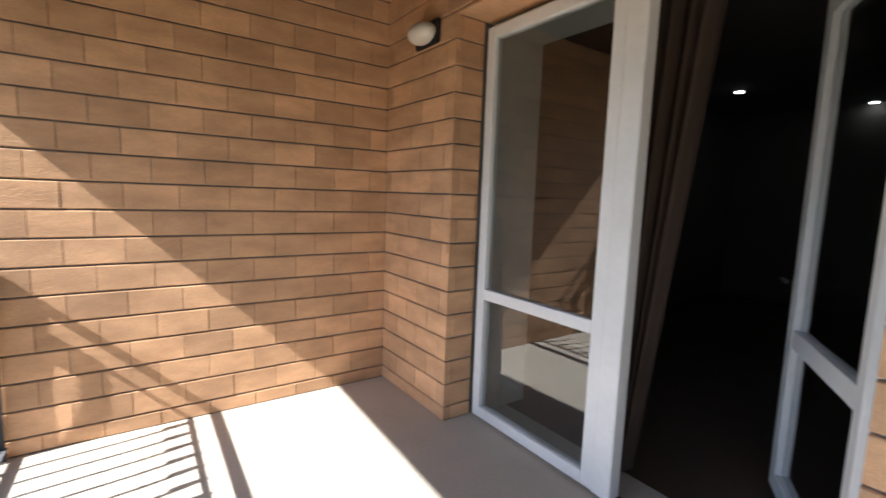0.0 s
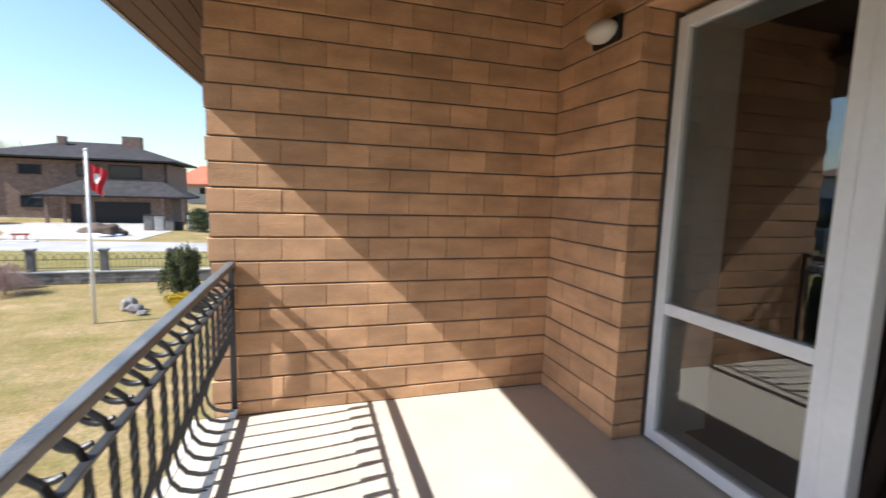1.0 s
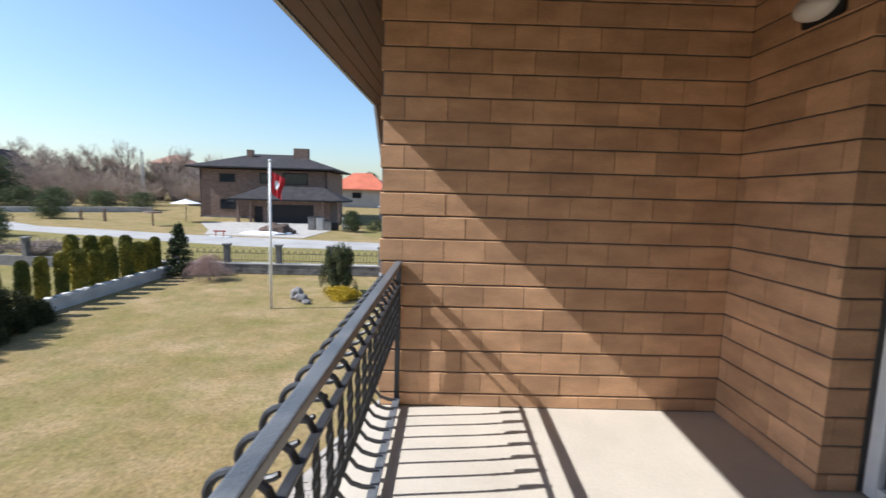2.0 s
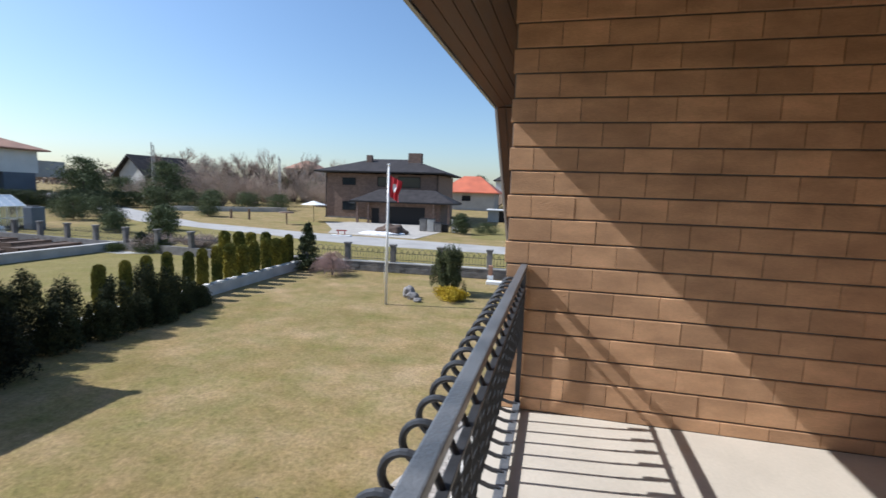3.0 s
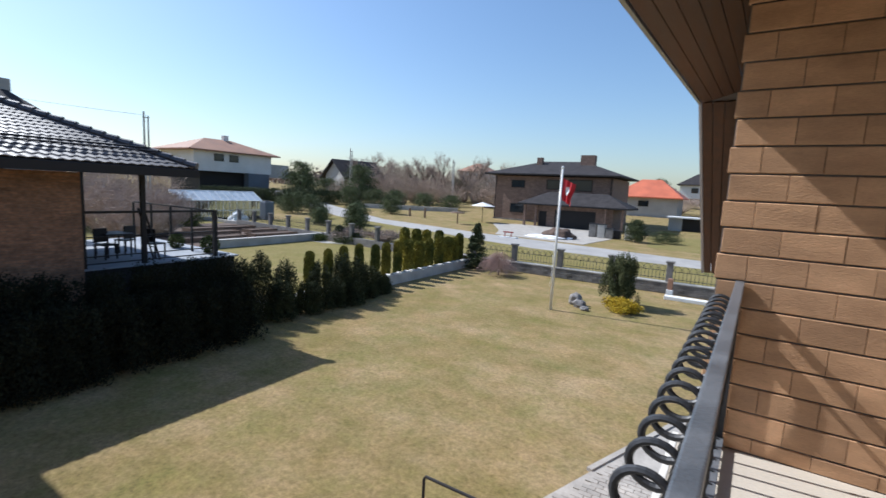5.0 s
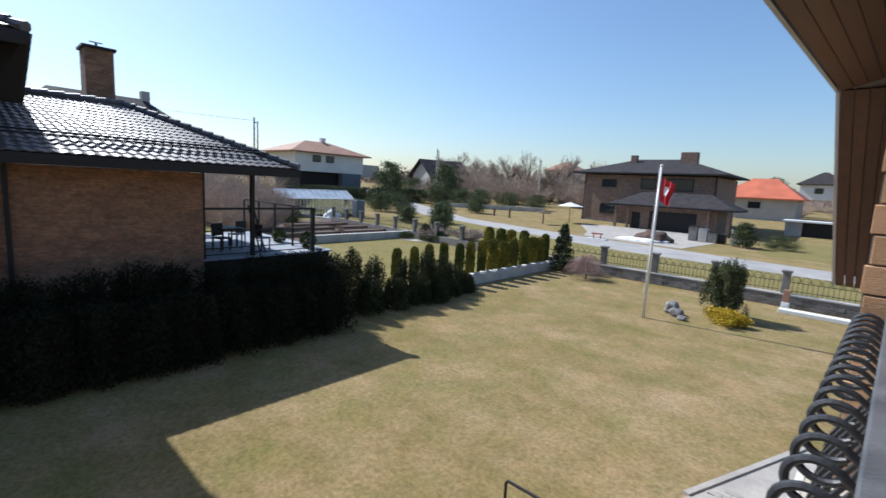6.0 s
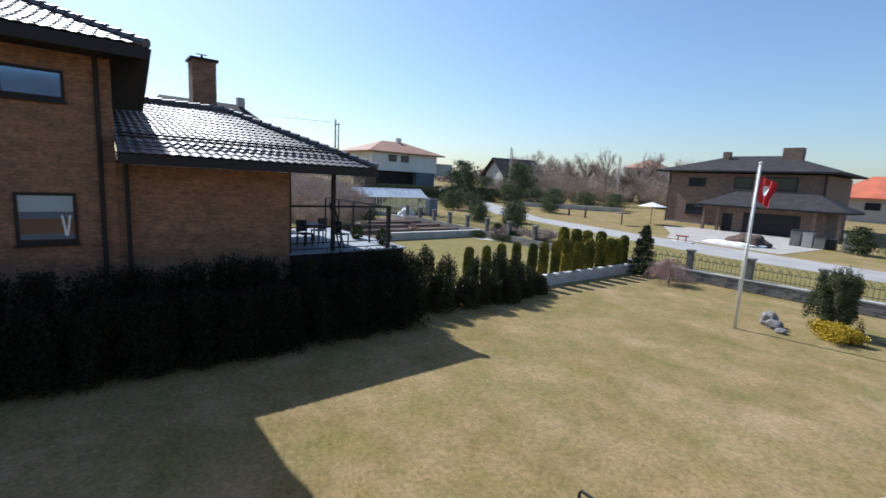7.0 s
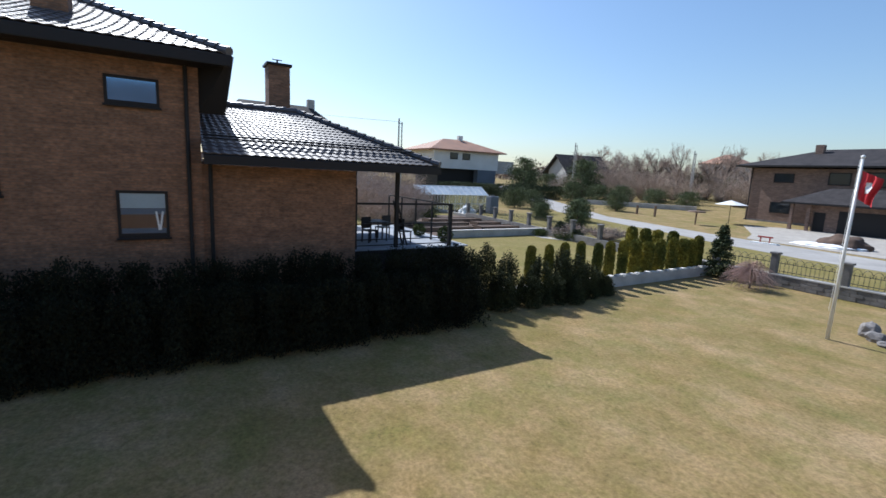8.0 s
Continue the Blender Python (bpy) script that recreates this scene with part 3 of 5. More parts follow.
edge = structure("trim", slab([(-3.66, 4.35, G + 0.06), (-2.49, 7.4, G + 0.06), (-2.4, 7.37, G + 0.06), (-3.57, 4.32, G + 0.06)], 0.1), PAVER, "concrete kerb along the paving", "kerb")
paver_me = to_mesh("paver", boxes((0.004, 0.196, 0.004, 0.096, 0, 0.03), bevel=0.004))
paver_me.materials.append(PAVER)
pr = random.Random(9)
for i in range(9):
    for j in range(33):
        px, py = -4.0 + 0.2 * i + (j % 2) * 0.1, 1.6 + 0.1 * j
        if px > -3.5 + (py - 4.35) * 0.39:
            part("paver", paver_me, None, patio, at=(px, py, G + 0.022 + pr.uniform(0, 0.003)))

# own boundary: stone plinth, posts, iron panels
FY = 21.5
fence_wall = structure("garden_wall", boxes((-16.2, 14, FY - 0.14, FY + 0.14, G, G + 0.52)), STONE, "low grey stone plinth wall under the fence", "garden wall")
block_me = to_mesh("block", boxes((0.008, 0.442, -0.02, 0.02, 0.008, 0.165), bevel=0.012))
block_me.materials.append(STONE)
for i in range(42):
    for j in range(3):
        part("block", block_me, None, fence_wall, at=(-16.0 + 0.45 * i + (j % 2) * 0.22, FY - 0.145 - 0.006 * ((i * 7 + j * 3) % 3), G + 0.01 + 0.17 * j))
coping = structure("trim", boxes((-16.2, 14, FY - 0.19, FY + 0.19, G + 0.52, G + 0.59), bevel=0.01), GARDEN_CONCRETE, "concrete coping on the plinth wall", "coping")


def iron_fence(name, label, at, rz, count, step, plinth, tall=0.75):
    """Stone posts with caps, and between them iron panels with bars and arches."""
    f = thing(name, at, label, "fence", rz=rz)
    w = step - 0.34
    k = int(w / 0.16)
    arc = w / (k // 2)
    shaft = to_mesh("post", boxes((-0.14, 0.14, -0.14, 0.14, 0, plinth + tall + 0.28), bevel=0.015))
    cap = to_mesh("cap", boxes((-0.19, 0.19, -0.19, 0.19, 0, 0.1), bevel=0.02))
    rails = to_mesh("panel", boxes((-w / 2, w / 2, -0.012, 0.012, tall - 0.13, tall - 0.105), (-w / 2, w / 2, -0.012, 0.012, 0.12, 0.145)))
    bar = to_mesh("bar", rods(([(0, 0, 0), (0, 0, tall - 0.02)], 0.011), n=5))
    arch = to_mesh("arch", rods(([(-arc * 0.5 * math.cos(math.radians(a)), 0, tall - 0.11 + 0.26 * math.sin(math.radians(a))) for a in range(0, 181, 20)], 0.011), n=5))
    for i in range(count):
        p = part("post", shaft, STONE, f, at=(step * i, 0, 0))
        part("cap", cap, STONE, p, at=(0, 0, plinth + tall + 0.28))
        if i < count - 1:
            q = part("panel", rails, IRON, f, at=(step * (i + 0.5), 0, plinth))
            for j in range(k):
                part("bar", bar, IRON, q, at=(-w / 2 + w * (j + 0.5) / k, 0, 0.02))
            for j in range(k // 2):
                part("arch", arch, IRON, q, at=(-w / 2 + arc * (j + 0.5), 0, 0))
    return f


iron_fence("garden_fence", "black iron fence with arched tops between grey stone posts", (-15.2, FY, G), 0, 9, 2.72, 0.6, 0.62)

# boundary to the neighbour
side_wall = structure("garden_wall", boxes((-15.25, -14.95, -14, 20.9, G, G + 0.45), bevel=0.01), GARDEN_CONCRETE, "low pale concrete retaining wall", "garden wall")


def thuja(rng, h, r, k=5200):
    """A clipped column: leaves on a lumpy, nearly upright surface with a rounded top."""
    z = rng.uniform(0.02, 1.0, k)
    a = rng.uniform(0, 2 * math.pi, k)
    prof = (0.88 + 0.14 * np.sin(z * math.pi)) * np.sqrt(np.clip(1 - np.clip((z - 0.88) / 0.12, 0, 1) ** 3, 0.0, 1)) * (1 - 0.10 * z)
    lump = 1 + 0.10 * np.sin(a * 3 + z * 11 + rng.uniform(0, 6)) * np.sin(z * 17 + rng.uniform(0, 6)) + rng.normal(size=k) * 0.085
    rad = r * prof * lump * rng.uniform(0.72, 1.0, k) ** 0.4
    return leaves("crown", np.stack([rad * np.cos(a), rad * np.sin(a), z * h], 1), 0.034, rng, 0.8, 2.2)


rng = np.random.default_rng(4)
thuja_crowns = [thuja(rng, 1.0, 0.26) for _ in range(3)]
stem = to_mesh("trunk", rods(([(0, 0, -0.05), (0, 0, 0.7)], 0.03), n=6))


# opaque core added inside the hollow crown to stop light passing through
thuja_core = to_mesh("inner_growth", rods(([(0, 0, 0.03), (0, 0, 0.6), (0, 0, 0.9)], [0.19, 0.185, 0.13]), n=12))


def place_thuja(x, y, z, h, w, v):
    t = thing("thuja", (x, y, z), "clipped column thuja with yellow-green tips", "shrub", "thujas along the garden wall")
    part("trunk", stem, BARK, t)
    for ob in (part("inner_growth", thuja_core, SHADE_LEAF, t),):
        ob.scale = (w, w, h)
    c = part("crown", thuja_crowns[v % 3], THUJA_LEAF, t)
    c.scale = (w, w, h)
    c.rotation_euler = (0, 0, v * 1.3)


tr = random.Random(3)
for i, yy in enumerate((8.9, 9.8, 10.75, 11.65, 12.6, 13.5, 14.3, 15.25, 16.1, 16.95, 17.95, 18.8, 19.55, 20.25)):
    place_thuja(-15.45 + tr.uniform(-0.08, 0.08), yy, G + 0.35, tr.uniform(1.45, 1.62), (0.78 if i < 7 else 0.98) * tr.uniform(0.92, 1.08), i)
for i, yy in enumerate((16.85, 18.05, 19.0, 20.4)):
    place_thuja(-17.0 + tr.uniform(-0.1, 0.1), yy, G + 0.3, (2.02, 1.9, 1.8, 1.7)[i], 1.12, i + 1)
stone_me = to_mesh("cap_stone", boxes((-0.11, 0.11, -0.17, 0.17, 0, 0.06), bevel=0.02))
stone_me.materials.append(SLAB_EDGE)
for i in range(26):
    part("cap_stone", stone_me, None, side_wall, at=pose(-15.08 + tr.uniform(-0.03, 0.03), 7.6 + 0.5 * i + tr.uniform(-0.09, 0.09), G + 0.448, 0, 0, tr.uniform(-25, 25)))


def hedge_cone(rng, x, y, h, r, name, label, mat, leaf=0.025, dens=3000, droop=0.35):
    """A shaggy upright conifer: narrow upright plumes round a stem."""
    t = thing(name, (x, y, G), label, "shrub", "dark boundary shrubs")
    blobs = []
    for i in range(26):
        a, d = rng.uniform(0, 6.28), r * 0.75 * math.sqrt(rng.uniform())
        top = h * (1 - droop * (d / r) ** 1.5) * rng.uniform(0.92, 1.01)
        for f in (0.16, 0.42, 0.68, 0.88):
            s = r * rng.uniform(0.24, 0.34) * (1.15 - 0.6 * f)
            blobs.append((d * math.cos(a) * (1.1 - 0.3 * f), d * math.sin(a) * (1.1 - 0.3 * f), top * f, s, s, top * 0.17))
    part("crown", leaves("crown", clumps(rng, blobs, dens * 0.25, 0.5), leaf, rng, 0.8, 2.4), mat, t)
    part("trunk", rods(([(0, 0, -0.05), (0, 0, h * 0.12)], [0.05, 0.03]), n=6), BARK, t)
    return t


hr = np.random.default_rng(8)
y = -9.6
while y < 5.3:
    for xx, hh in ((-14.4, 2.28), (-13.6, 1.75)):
        hedge_cone(hr, xx + hr.uniform(-0.12, 0.12), y + hr.uniform(-0.12, 0.12), hh * hr.uniform(0.96, 1.03), 0.85, "hedge_shrub", "tall conifer hedge shrub, its needles coloured dark for shade", SHADE_LEAF, 0.03, 2600, 0.12)
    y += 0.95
for yy, hh, xx in ((5.5, 2.2, -14.6), (6.1, 2.3, -14.6), (6.6, 1.45, -14.2), (7.1, 2.0, -14.6), (7.7, 1.3, -14.1), (8.2, 1.85, -14.15), (8.8, 1.15, -14.05), (9.45, 2.1, -14.35), (9.6, 1.2, -13.9), (10.2, 1.75, -14.25), (10.9, 1.45, -14.25), (11.5, 1.05, -14.3), (12.0, 0.75, -14.4)):
    hedge_cone(hr, xx, yy, hh, 0.56, "garden_shrub", "shaggy dark green conifer shrub", JUNIPER_LEAF, 0.026, 3800)


def spruce(x, y, h, r, seed, mat=SPRUCE_LEAF):
    g = np.random.default_rng(seed)
    t = thing("small_spruce", (x, y, G), "small bushy spruce on the lawn's corner", "tree")
    part("trunk", rods(([(0, 0, -0.05), (0, 0, h * 0.95)], [0.05, 0.01]), n=6), BARK, t)
    pts = []
    for i in range(150):
        f = g.uniform(0.03, 0.97)
        a = g.uniform(0, 2 * math.pi)
        L = r * (1 - f) ** 0.8 * g.uniform(0.75, 1.1) + 0.05
        s = np.linspace(0.2, 1, 60)[:, None]
        base = np.array([0, 0, h * f])
        tip = np.array([math.cos(a) * L, math.sin(a) * L, -0.15 * L + 0.1])
        pts.append(base + s * tip + g.normal(size=(60, 3)) * 0.045)
    part("crown", leaves("crown", np.concatenate(pts), 0.05, g, 0.2, 2.0), mat, t)


spruce(-14.5, 20.6, 2.62, 0.86, 11)

juniper = thing("juniper", (-5.75, 17.1, G), "upright dark green juniper on the lawn", "shrub")
jr = np.random.default_rng(21)
blobs = []
for i in range(90):
    f = jr.uniform(0.05, 1)
    a = jr.uniform(0, 6.28)
    d = 0.74 * math.sqrt(jr.uniform()) * (1.1 - 0.35 * f)
    blobs.append((d * math.cos(a), d * math.sin(a), 0.15 + 1.75 * f, 0.12, 0.12, jr.uniform(0.25, 0.5)))
part("crown", leaves("crown", clumps(jr, blobs, 2600, 0.4), 0.026, jr, 0.9, 2.6), UPRIGHT_LEAF, juniper)
part("trunk", rods(([(0, 0, -0.05), (0, 0, 1.3)], [0.06, 0.02]), n=6), BARK, juniper)
gold = thing("golden_shrub", (-5.35, 16.0, G), "low golden-yellow spreading shrub before the juniper", "shrub")
blobs = [(jr.normal() * 0.36, jr.normal() * 0.25, 0.17 + 0.2 * jr.uniform(), 0.28, 0.25, 0.22) for _ in range(20)]
part("crown", leaves("crown", clumps(jr, blobs, 2600, 0.4), 0.034, jr, 0.6, 1.6), GOLD_LEAF, gold)

bare = thing("bare_shrub", (-12.5, 19.5, G), "leafless pinkish weeping shrub", "shrub")
bm = bmesh.new()
br = random.Random(5)
for i in range(620):
    a, L = br.uniform(0, 6.28), br.uniform(0.35, 1.3)
    h0 = br.uniform(0.35, 1.2) * (1.15 - 0.3 * L)
    p0 = Vector((0, 0, h0))
    pts = [p0, p0 + Vector((math.cos(a) * L * 0.5, math.sin(a) * L * 0.5, 0.12)), p0 + Vector((math.cos(a) * L * 0.85, math.sin(a) * L * 0.85, -0.1)), Vector((math.cos(a) * L * 1.05, math.sin(a) * L * 1.05, h0 * br.uniform(0.0, 0.85)))]
    tube(bm, pts, [0.005, 0.004, 0.003, 0.002], 3, cap=False)
part("twig_tangle", bm, PINK_TWIG, bare)
part("trunk", rods(([(0, 0, -0.05), (0.02, 0, 0.9)], [0.05, 0.03]), n=7), BARK, bare)

# flagpole
flagpole = thing("flagpole", (-7.72, 14.26, G), "tall white flagpole with a limp red flag", "flagpole")
part("pole", rods(([(0, 0, 0), (0.0, 0.1, 5.52)], [0.055, 0.035]), n=14), POLE_WHITE, flagpole, smooth=True)
bm = bmesh.new()
bmesh.ops.create_uvsphere(bm, u_segments=14, v_segments=8, radius=0.055, matrix=Matrix.Translation((0.0, 0.1, 5.55)))
part("finial", bm, POLE_WHITE, flagpole, smooth=True)
part("rope", rods(([(-0.09, 0.0, 0.9), (-0.06, 0.1, 5.45)], 0.006), n=5), POLE_WHITE, flagpole)


def flag_point(u, v):
    fall = v * 1.0 + 0.28 * u
    return (0.04 + u * (0.50 - 0.14 * v) + 0.025 * math.sin(v * 7), 0.1 + 0.06 * math.sin(u * 15 + v * 2.5) * (0.3 + u), 5.15 - fall * 0.82)


bm = bmesh.new()
rows = [[bm.verts.new(flag_point(i / 24, j / 14)) for i in range(25)] for j in range(15)]
for a, b in zip(rows, rows[1:]):
    for i in range(24):
        bm.faces.new((a[i], b[i], b[i + 1], a[i + 1]))
flag = part("flag", bm, FLAG_RED, flagpole, "red flag with a pale emblem", smooth=True)
for off in (-0.008, 0.008):
    bm = bmesh.new()
    shape = [(0.30, 0.32), (0.52, 0.26), (0.66, 0.40), (0.62, 0.62), (0.42, 0.68), (0.34, 0.52)]
    poly(bm, [(p[0], p[1] + off, p[2]) for p in (flag_point(u, v) for u, v in shape)])
    part("emblem", bm, WHITE, flag, "plain pale shape")


def boulder(x, y, r, seed, flat=0.75):
    t = thing("boulder", (x, y, G), "rough grey granite boulder on the lawn", "boulder", "boulders by the flagpole")
    bm = bmesh.new()
    bmesh.ops.create_icosphere(bm, subdivisions=3, radius=r)
    for v in bm.verts:
        k = 1 + 0.28 * noise.noise(v.co * (1.6 / r) + Vector((seed * 7.1, 0, 0))) + 0.08 * noise.noise(v.co * (6 / r))
        v.co = Vector((v.co.x * k, v.co.y * k * 0.85, v.co.z * k * flat + r * flat * 0.6))
    part("stone", bm, BOULDER, t)


boulder(-7.2, 15.85, 0.27, 1, 1.15)
boulder(-6.95, 15.5, 0.27, 3, 0.7)
boulder(-6.62, 15.1, 0.17, 2, 0.65)

# pale slab and red stub by the fence
plinth = thing("concrete_slab", (-2.9, 20.1, G), "long pale concrete slab on the lawn by the fence", "slab")
part("slab", boxes((-1.4, 3.0, -0.22, 0.22, 0, 0.16), bevel=0.015), WHITE, plinth)
stub = thing("marker_post", (-4.15, 20.6, G), "short red-brown post on a white base", "post")
part("base", boxes((-0.14, 0.14, -0.14, 0.14, 0, 0.36), bevel=0.02), WHITE, stub)
part("shaft", boxes((-0.11, 0.11, -0.11, 0.11, 0.36, 0.88), bevel=0.02), BROWN_TILE, stub, "red-brown shaft")
handrail = thing("handrail", (-4.7, 1.5, G), "thin dark metal handrail on the paving below", "handrail")
part("rail", rods(([(-0.3, 0, 0), (-0.3, 0, 0.86), (-0.28, 0, 0.9), (0.9, 0, 0.9), (0.92, 0, 0.86), (0.92, 0, 0)], 0.02)), DARK_METAL, handrail)


# ---- the neighbour's house ----
WX = -16.1
nb = thing("neighbour_house", (WX, -2.37, G), "brick house with glazed dark tile roofs, in shade", "house")
L = lambda x, y, z: (x - WX, y + 2.3, z - G)


def lbox(x0, x1, y0, y1, z0, z1):
    return (x0 - WX, x1 - WX, y0 + 2.3, y1 + 2.3, z0 - G, z1 - G)


main_wall = part("wall", boxes(lbox(-26, WX, -14, -2.25, G, 3.95)), NB_BRICK, nb)
low_wall = part("wall", boxes(lbox(-24, WX - 0.05, -2.25, 2.05, G, 1.35)), NB_BRICK, nb)


def tiled_slope(name, a, b, c, d, parent, material, pitch_u=0.24, pitch_v=0.30):
    """Roof slope with eave a-b and upper edge d-c, waved tiles stepped row by row."""
    a, b, c, d = (Vector(q) for q in (a, b, c, d))
    nv = max(2, round(((d - a).length + (c - b).length) / 2 / pitch_v))
    nu = max(2, round((b - a).length / pitch_u))
    n = (b - a).cross(d - a).normalized()
    n = n if n.z > 0 else -n
    under = part(name, slab([q - n * 0.035 for q in ((a, b, c, d) if (c - d).length > 0.01 else (a, b, c))], 0.05), material, parent)
    sub = 5
    for j in range(nv):
        bm = bmesh.new()
        f0, f1 = j / nv, (j + 1.12) / nv
        lines = []
        for f, lift in ((f0, 0.0), (f0, 0.026), (min(f1, 1.0), 0.005)):
            p, q = a.lerp(d, f), b.lerp(c, f)
            row = []
            for i in range(nu * sub + 1):
                u = i / (nu * sub)
                wave = 0.013 * math.cos(2 * math.pi * i / sub)
                row.append(bm.verts.new(p.lerp(q, u) + n * (lift + wave)))
            lines.append(row)
        for r0, r1 in zip(lines, lines[1:]):
            for i in range(len(r0) - 1):
                bm.faces.new((r0[i], r0[i + 1], r1[i + 1], r1[i]))
        part("tile_strip", bm, material, under)


EX = -15.15
# low roof
tiled_slope("roof", L(EX, -2.25, 1.62), L(EX, 4.5, 1.62), L(-19.3, 0.95, 3.28), L(-19.3, -2.25, 3.28), nb, NB_TILE)
tiled_slope("roof", L(EX, 4.5, 1.62), L(-23.5, 4.5, 1.62), L(-19.3, 0.95, 3.28), L(-19.3, 0.95, 3.28), nb, NB_TILE)


def ridge_caps(a, b, parent):
    """Rounded cap tiles laid one after another along a hip or ridge."""
    a, b = Vector(a), Vector(b)
    k = max(2, round((b - a).length / 0.36))
    for i in range(k):
        p, q = a.lerp(b, i / k), a.lerp(b, (i + 1.1) / k)
        bm = bmesh.new()
        tube(bm, [p + Vector((0, 0, 0.05)), q + Vector((0, 0, 0.03))], [0.125, 0.095], 8)
        part("ridge_cap", bm, NB_TILE, parent)


ridge_caps(L(EX, 4.5, 1.62), L(-19.3, 0.95, 3.28), nb)
ridge_caps(L(-19.3, 0.95, 3.28), L(-19.3, -2.25, 3.28), nb)
ridge_caps(L(EX, -1.6, 4.05), L(-21, -6.6, 6.4), nb)
for f in (0.17, 0.22):
    x, z = EX + (-19.3 - EX) * f, 1.62 + 1.66 * f
    part("snow_guard", rods(([L(x, -2.2, z + 0.14), L(x, 4.5 - 3.55 * f, z + 0.14)], 0.022), n=6), DARK_METAL, nb)
part("cowl", boxes(lbox(-21.95, -20.99, 0.27, 1.19, 5.15, 5.23)), DARK_METAL, nb)
part("cowl_rod", rods(([L(-21.47, 0.73, 5.23), L(-21.47, 0.73, 5.42)], 0.04), ([L(-21.47, 0.55, 5.42), L(-21.47, 0.91, 5.42)], 0.02), n=6), DARK_METAL, nb)
part("gutter", boxes(lbox(EX - 0.06, EX + 0.04, -2.25, 4.55, 1.36, 1.60), bevel=0.03), DARK_METAL, nb, "dark metal gutter")
part("soffit", boxes(lbox(-23, EX + 0.05, -2.25, 4.45, 1.36, 1.43)), DARK_METAL, nb)
# high roof
tiled_slope("roof", L(EX, -16, 4.05), L(EX, -1.6, 4.05), L(-21, -6.6, 6.4), L(-21, -16, 6.4), nb, NB_TILE)
tiled_slope("roof", L(EX, -1.6, 4.05), L(-27, -1.6, 4.05), L(-21, -6.6, 6.4), L(-21, -6.6, 6.4), nb, NB_TILE)
part("gutter", boxes(lbox(EX - 0.06, EX + 0.04, -16, -1.55, 3.74, 4.02), bevel=0.03), DARK_METAL, nb, "dark metal gutter")
part("soffit", boxes(lbox(-26, EX + 0.02, -16, -1.62, 3.78, 3.86)), DARK_METAL, nb)
bm = bmesh.new()
quad = [L(EX, -1.58, 4.0), L(WX, -2.26, 4.0), L(WX, -2.26, 2.66), L(WX + 0.05, -1.72, 2.66)]
v0 = [bm.verts.new(q) for q in quad]
v1 = [bm.verts.new((q[0] - 0.05, q[1] + 0.08, q[2])) for q in quad]
bm.faces.new(v0)
bm.faces.new(v1[::-1])
for k in range(4):
    bm.faces.new((v0[k], v1[k], v1[(k + 1) % 4], v0[(k + 1) % 4]))
part("eave_cheek", bm, DARK_METAL, nb, "dark boarded cheek under the eave")
part("chimney", boxes(lbox(-21.87, -21.07, 0.34, 1.12, 1.4, 5.15), bevel=0.01), NB_BRICK, nb)
part("chimney", boxes(lbox(-17.6, -16.9, -5.6, -4.9, 4.4, 5.6), bevel=0.01), NB_BRICK, nb)


def house_window(parent, x, y0, y1, z0, z1, mat=SKY_PANE, w=0.065):
    """A slim dark frame set round reflecting glass, with a thicker sill bar."""
    f = part("window", boxes((0, 0.05, y0, y1, z0, z0 + 1.5 * w), (0, 0.05, y0, y1, z1 - w, z1), (0, 0.05, y0, y0 + w, z0 + 1.5 * w, z1 - w), (0, 0.05, y1 - w, y1, z0 + 1.5 * w, z1 - w)), DARK_METAL, parent, "dark brown window frame", at=(x, 0, 0))
    part("pane", boxes((0.01, 0.02, y0 + w, y1 - w, z0 + 1.5 * w, z1 - w)), mat, f, "reflecting glass")
    part("sill", boxes((0, 0.11, y0 - 0.04, y1 + 0.04, z0 - 0.05, z0), bevel=0.008), DARK_METAL, f)


house_window(nb, 0.0, -4.25 + 2.3, -3.13 + 2.3, 2.68 - G, 3.36 - G)
house_window(nb, 0.0, -4.15 + 2.3, -3.05 + 2.3, -0.57 - G, 0.62 - G, DARK_PANE)
# two strips over the pane imitate its reflection: pale sky, then a dark band
part("blind", boxes((0.022, 0.03, -4.08 + 2.3, -3.12 + 2.3, 0.18 - G, 0.55 - G)), REFLECTED_SKY, nb, "grey-blue strip painted as sky reflection in the lower window")
part("blind", boxes((0.022, 0.028, -4.08 + 2.3, -3.12 + 2.3, 0.02 - G, 0.17 - G)), SLATE_BLUE, nb, "darker strip painted as the lower band of the reflection")
part("inner_sill", boxes((0.022, 0.026, -4.08 + 2.3, -3.12 + 2.3, -0.46 - G, -0.33 - G)), SLATE_BLUE, nb)
part("ornament", rods(([(0.03, -3.33 + 2.3, 0.1 - G), (0.03, -3.27 + 2.3, -0.38 - G)], 0.024), ([(0.03, -3.18 + 2.3, 0.1 - G), (0.03, -3.25 + 2.3, -0.38 - G)], 0.024), n=6), WHITE, nb, "white branching ornament behind the glass")
house_window(nb, 0.0, -8.4 + 2.3, -6.25 + 2.3, 0.45 - G, 1.7 - G)
for yy, z1 in ((-2.55, 3.8), (-2.05, 1.4)):
    part("downpipe", rods(([L(WX + 0.09, yy, z1), L(WX + 0.09, yy, G)], 0.05)), DARK_METAL, nb)


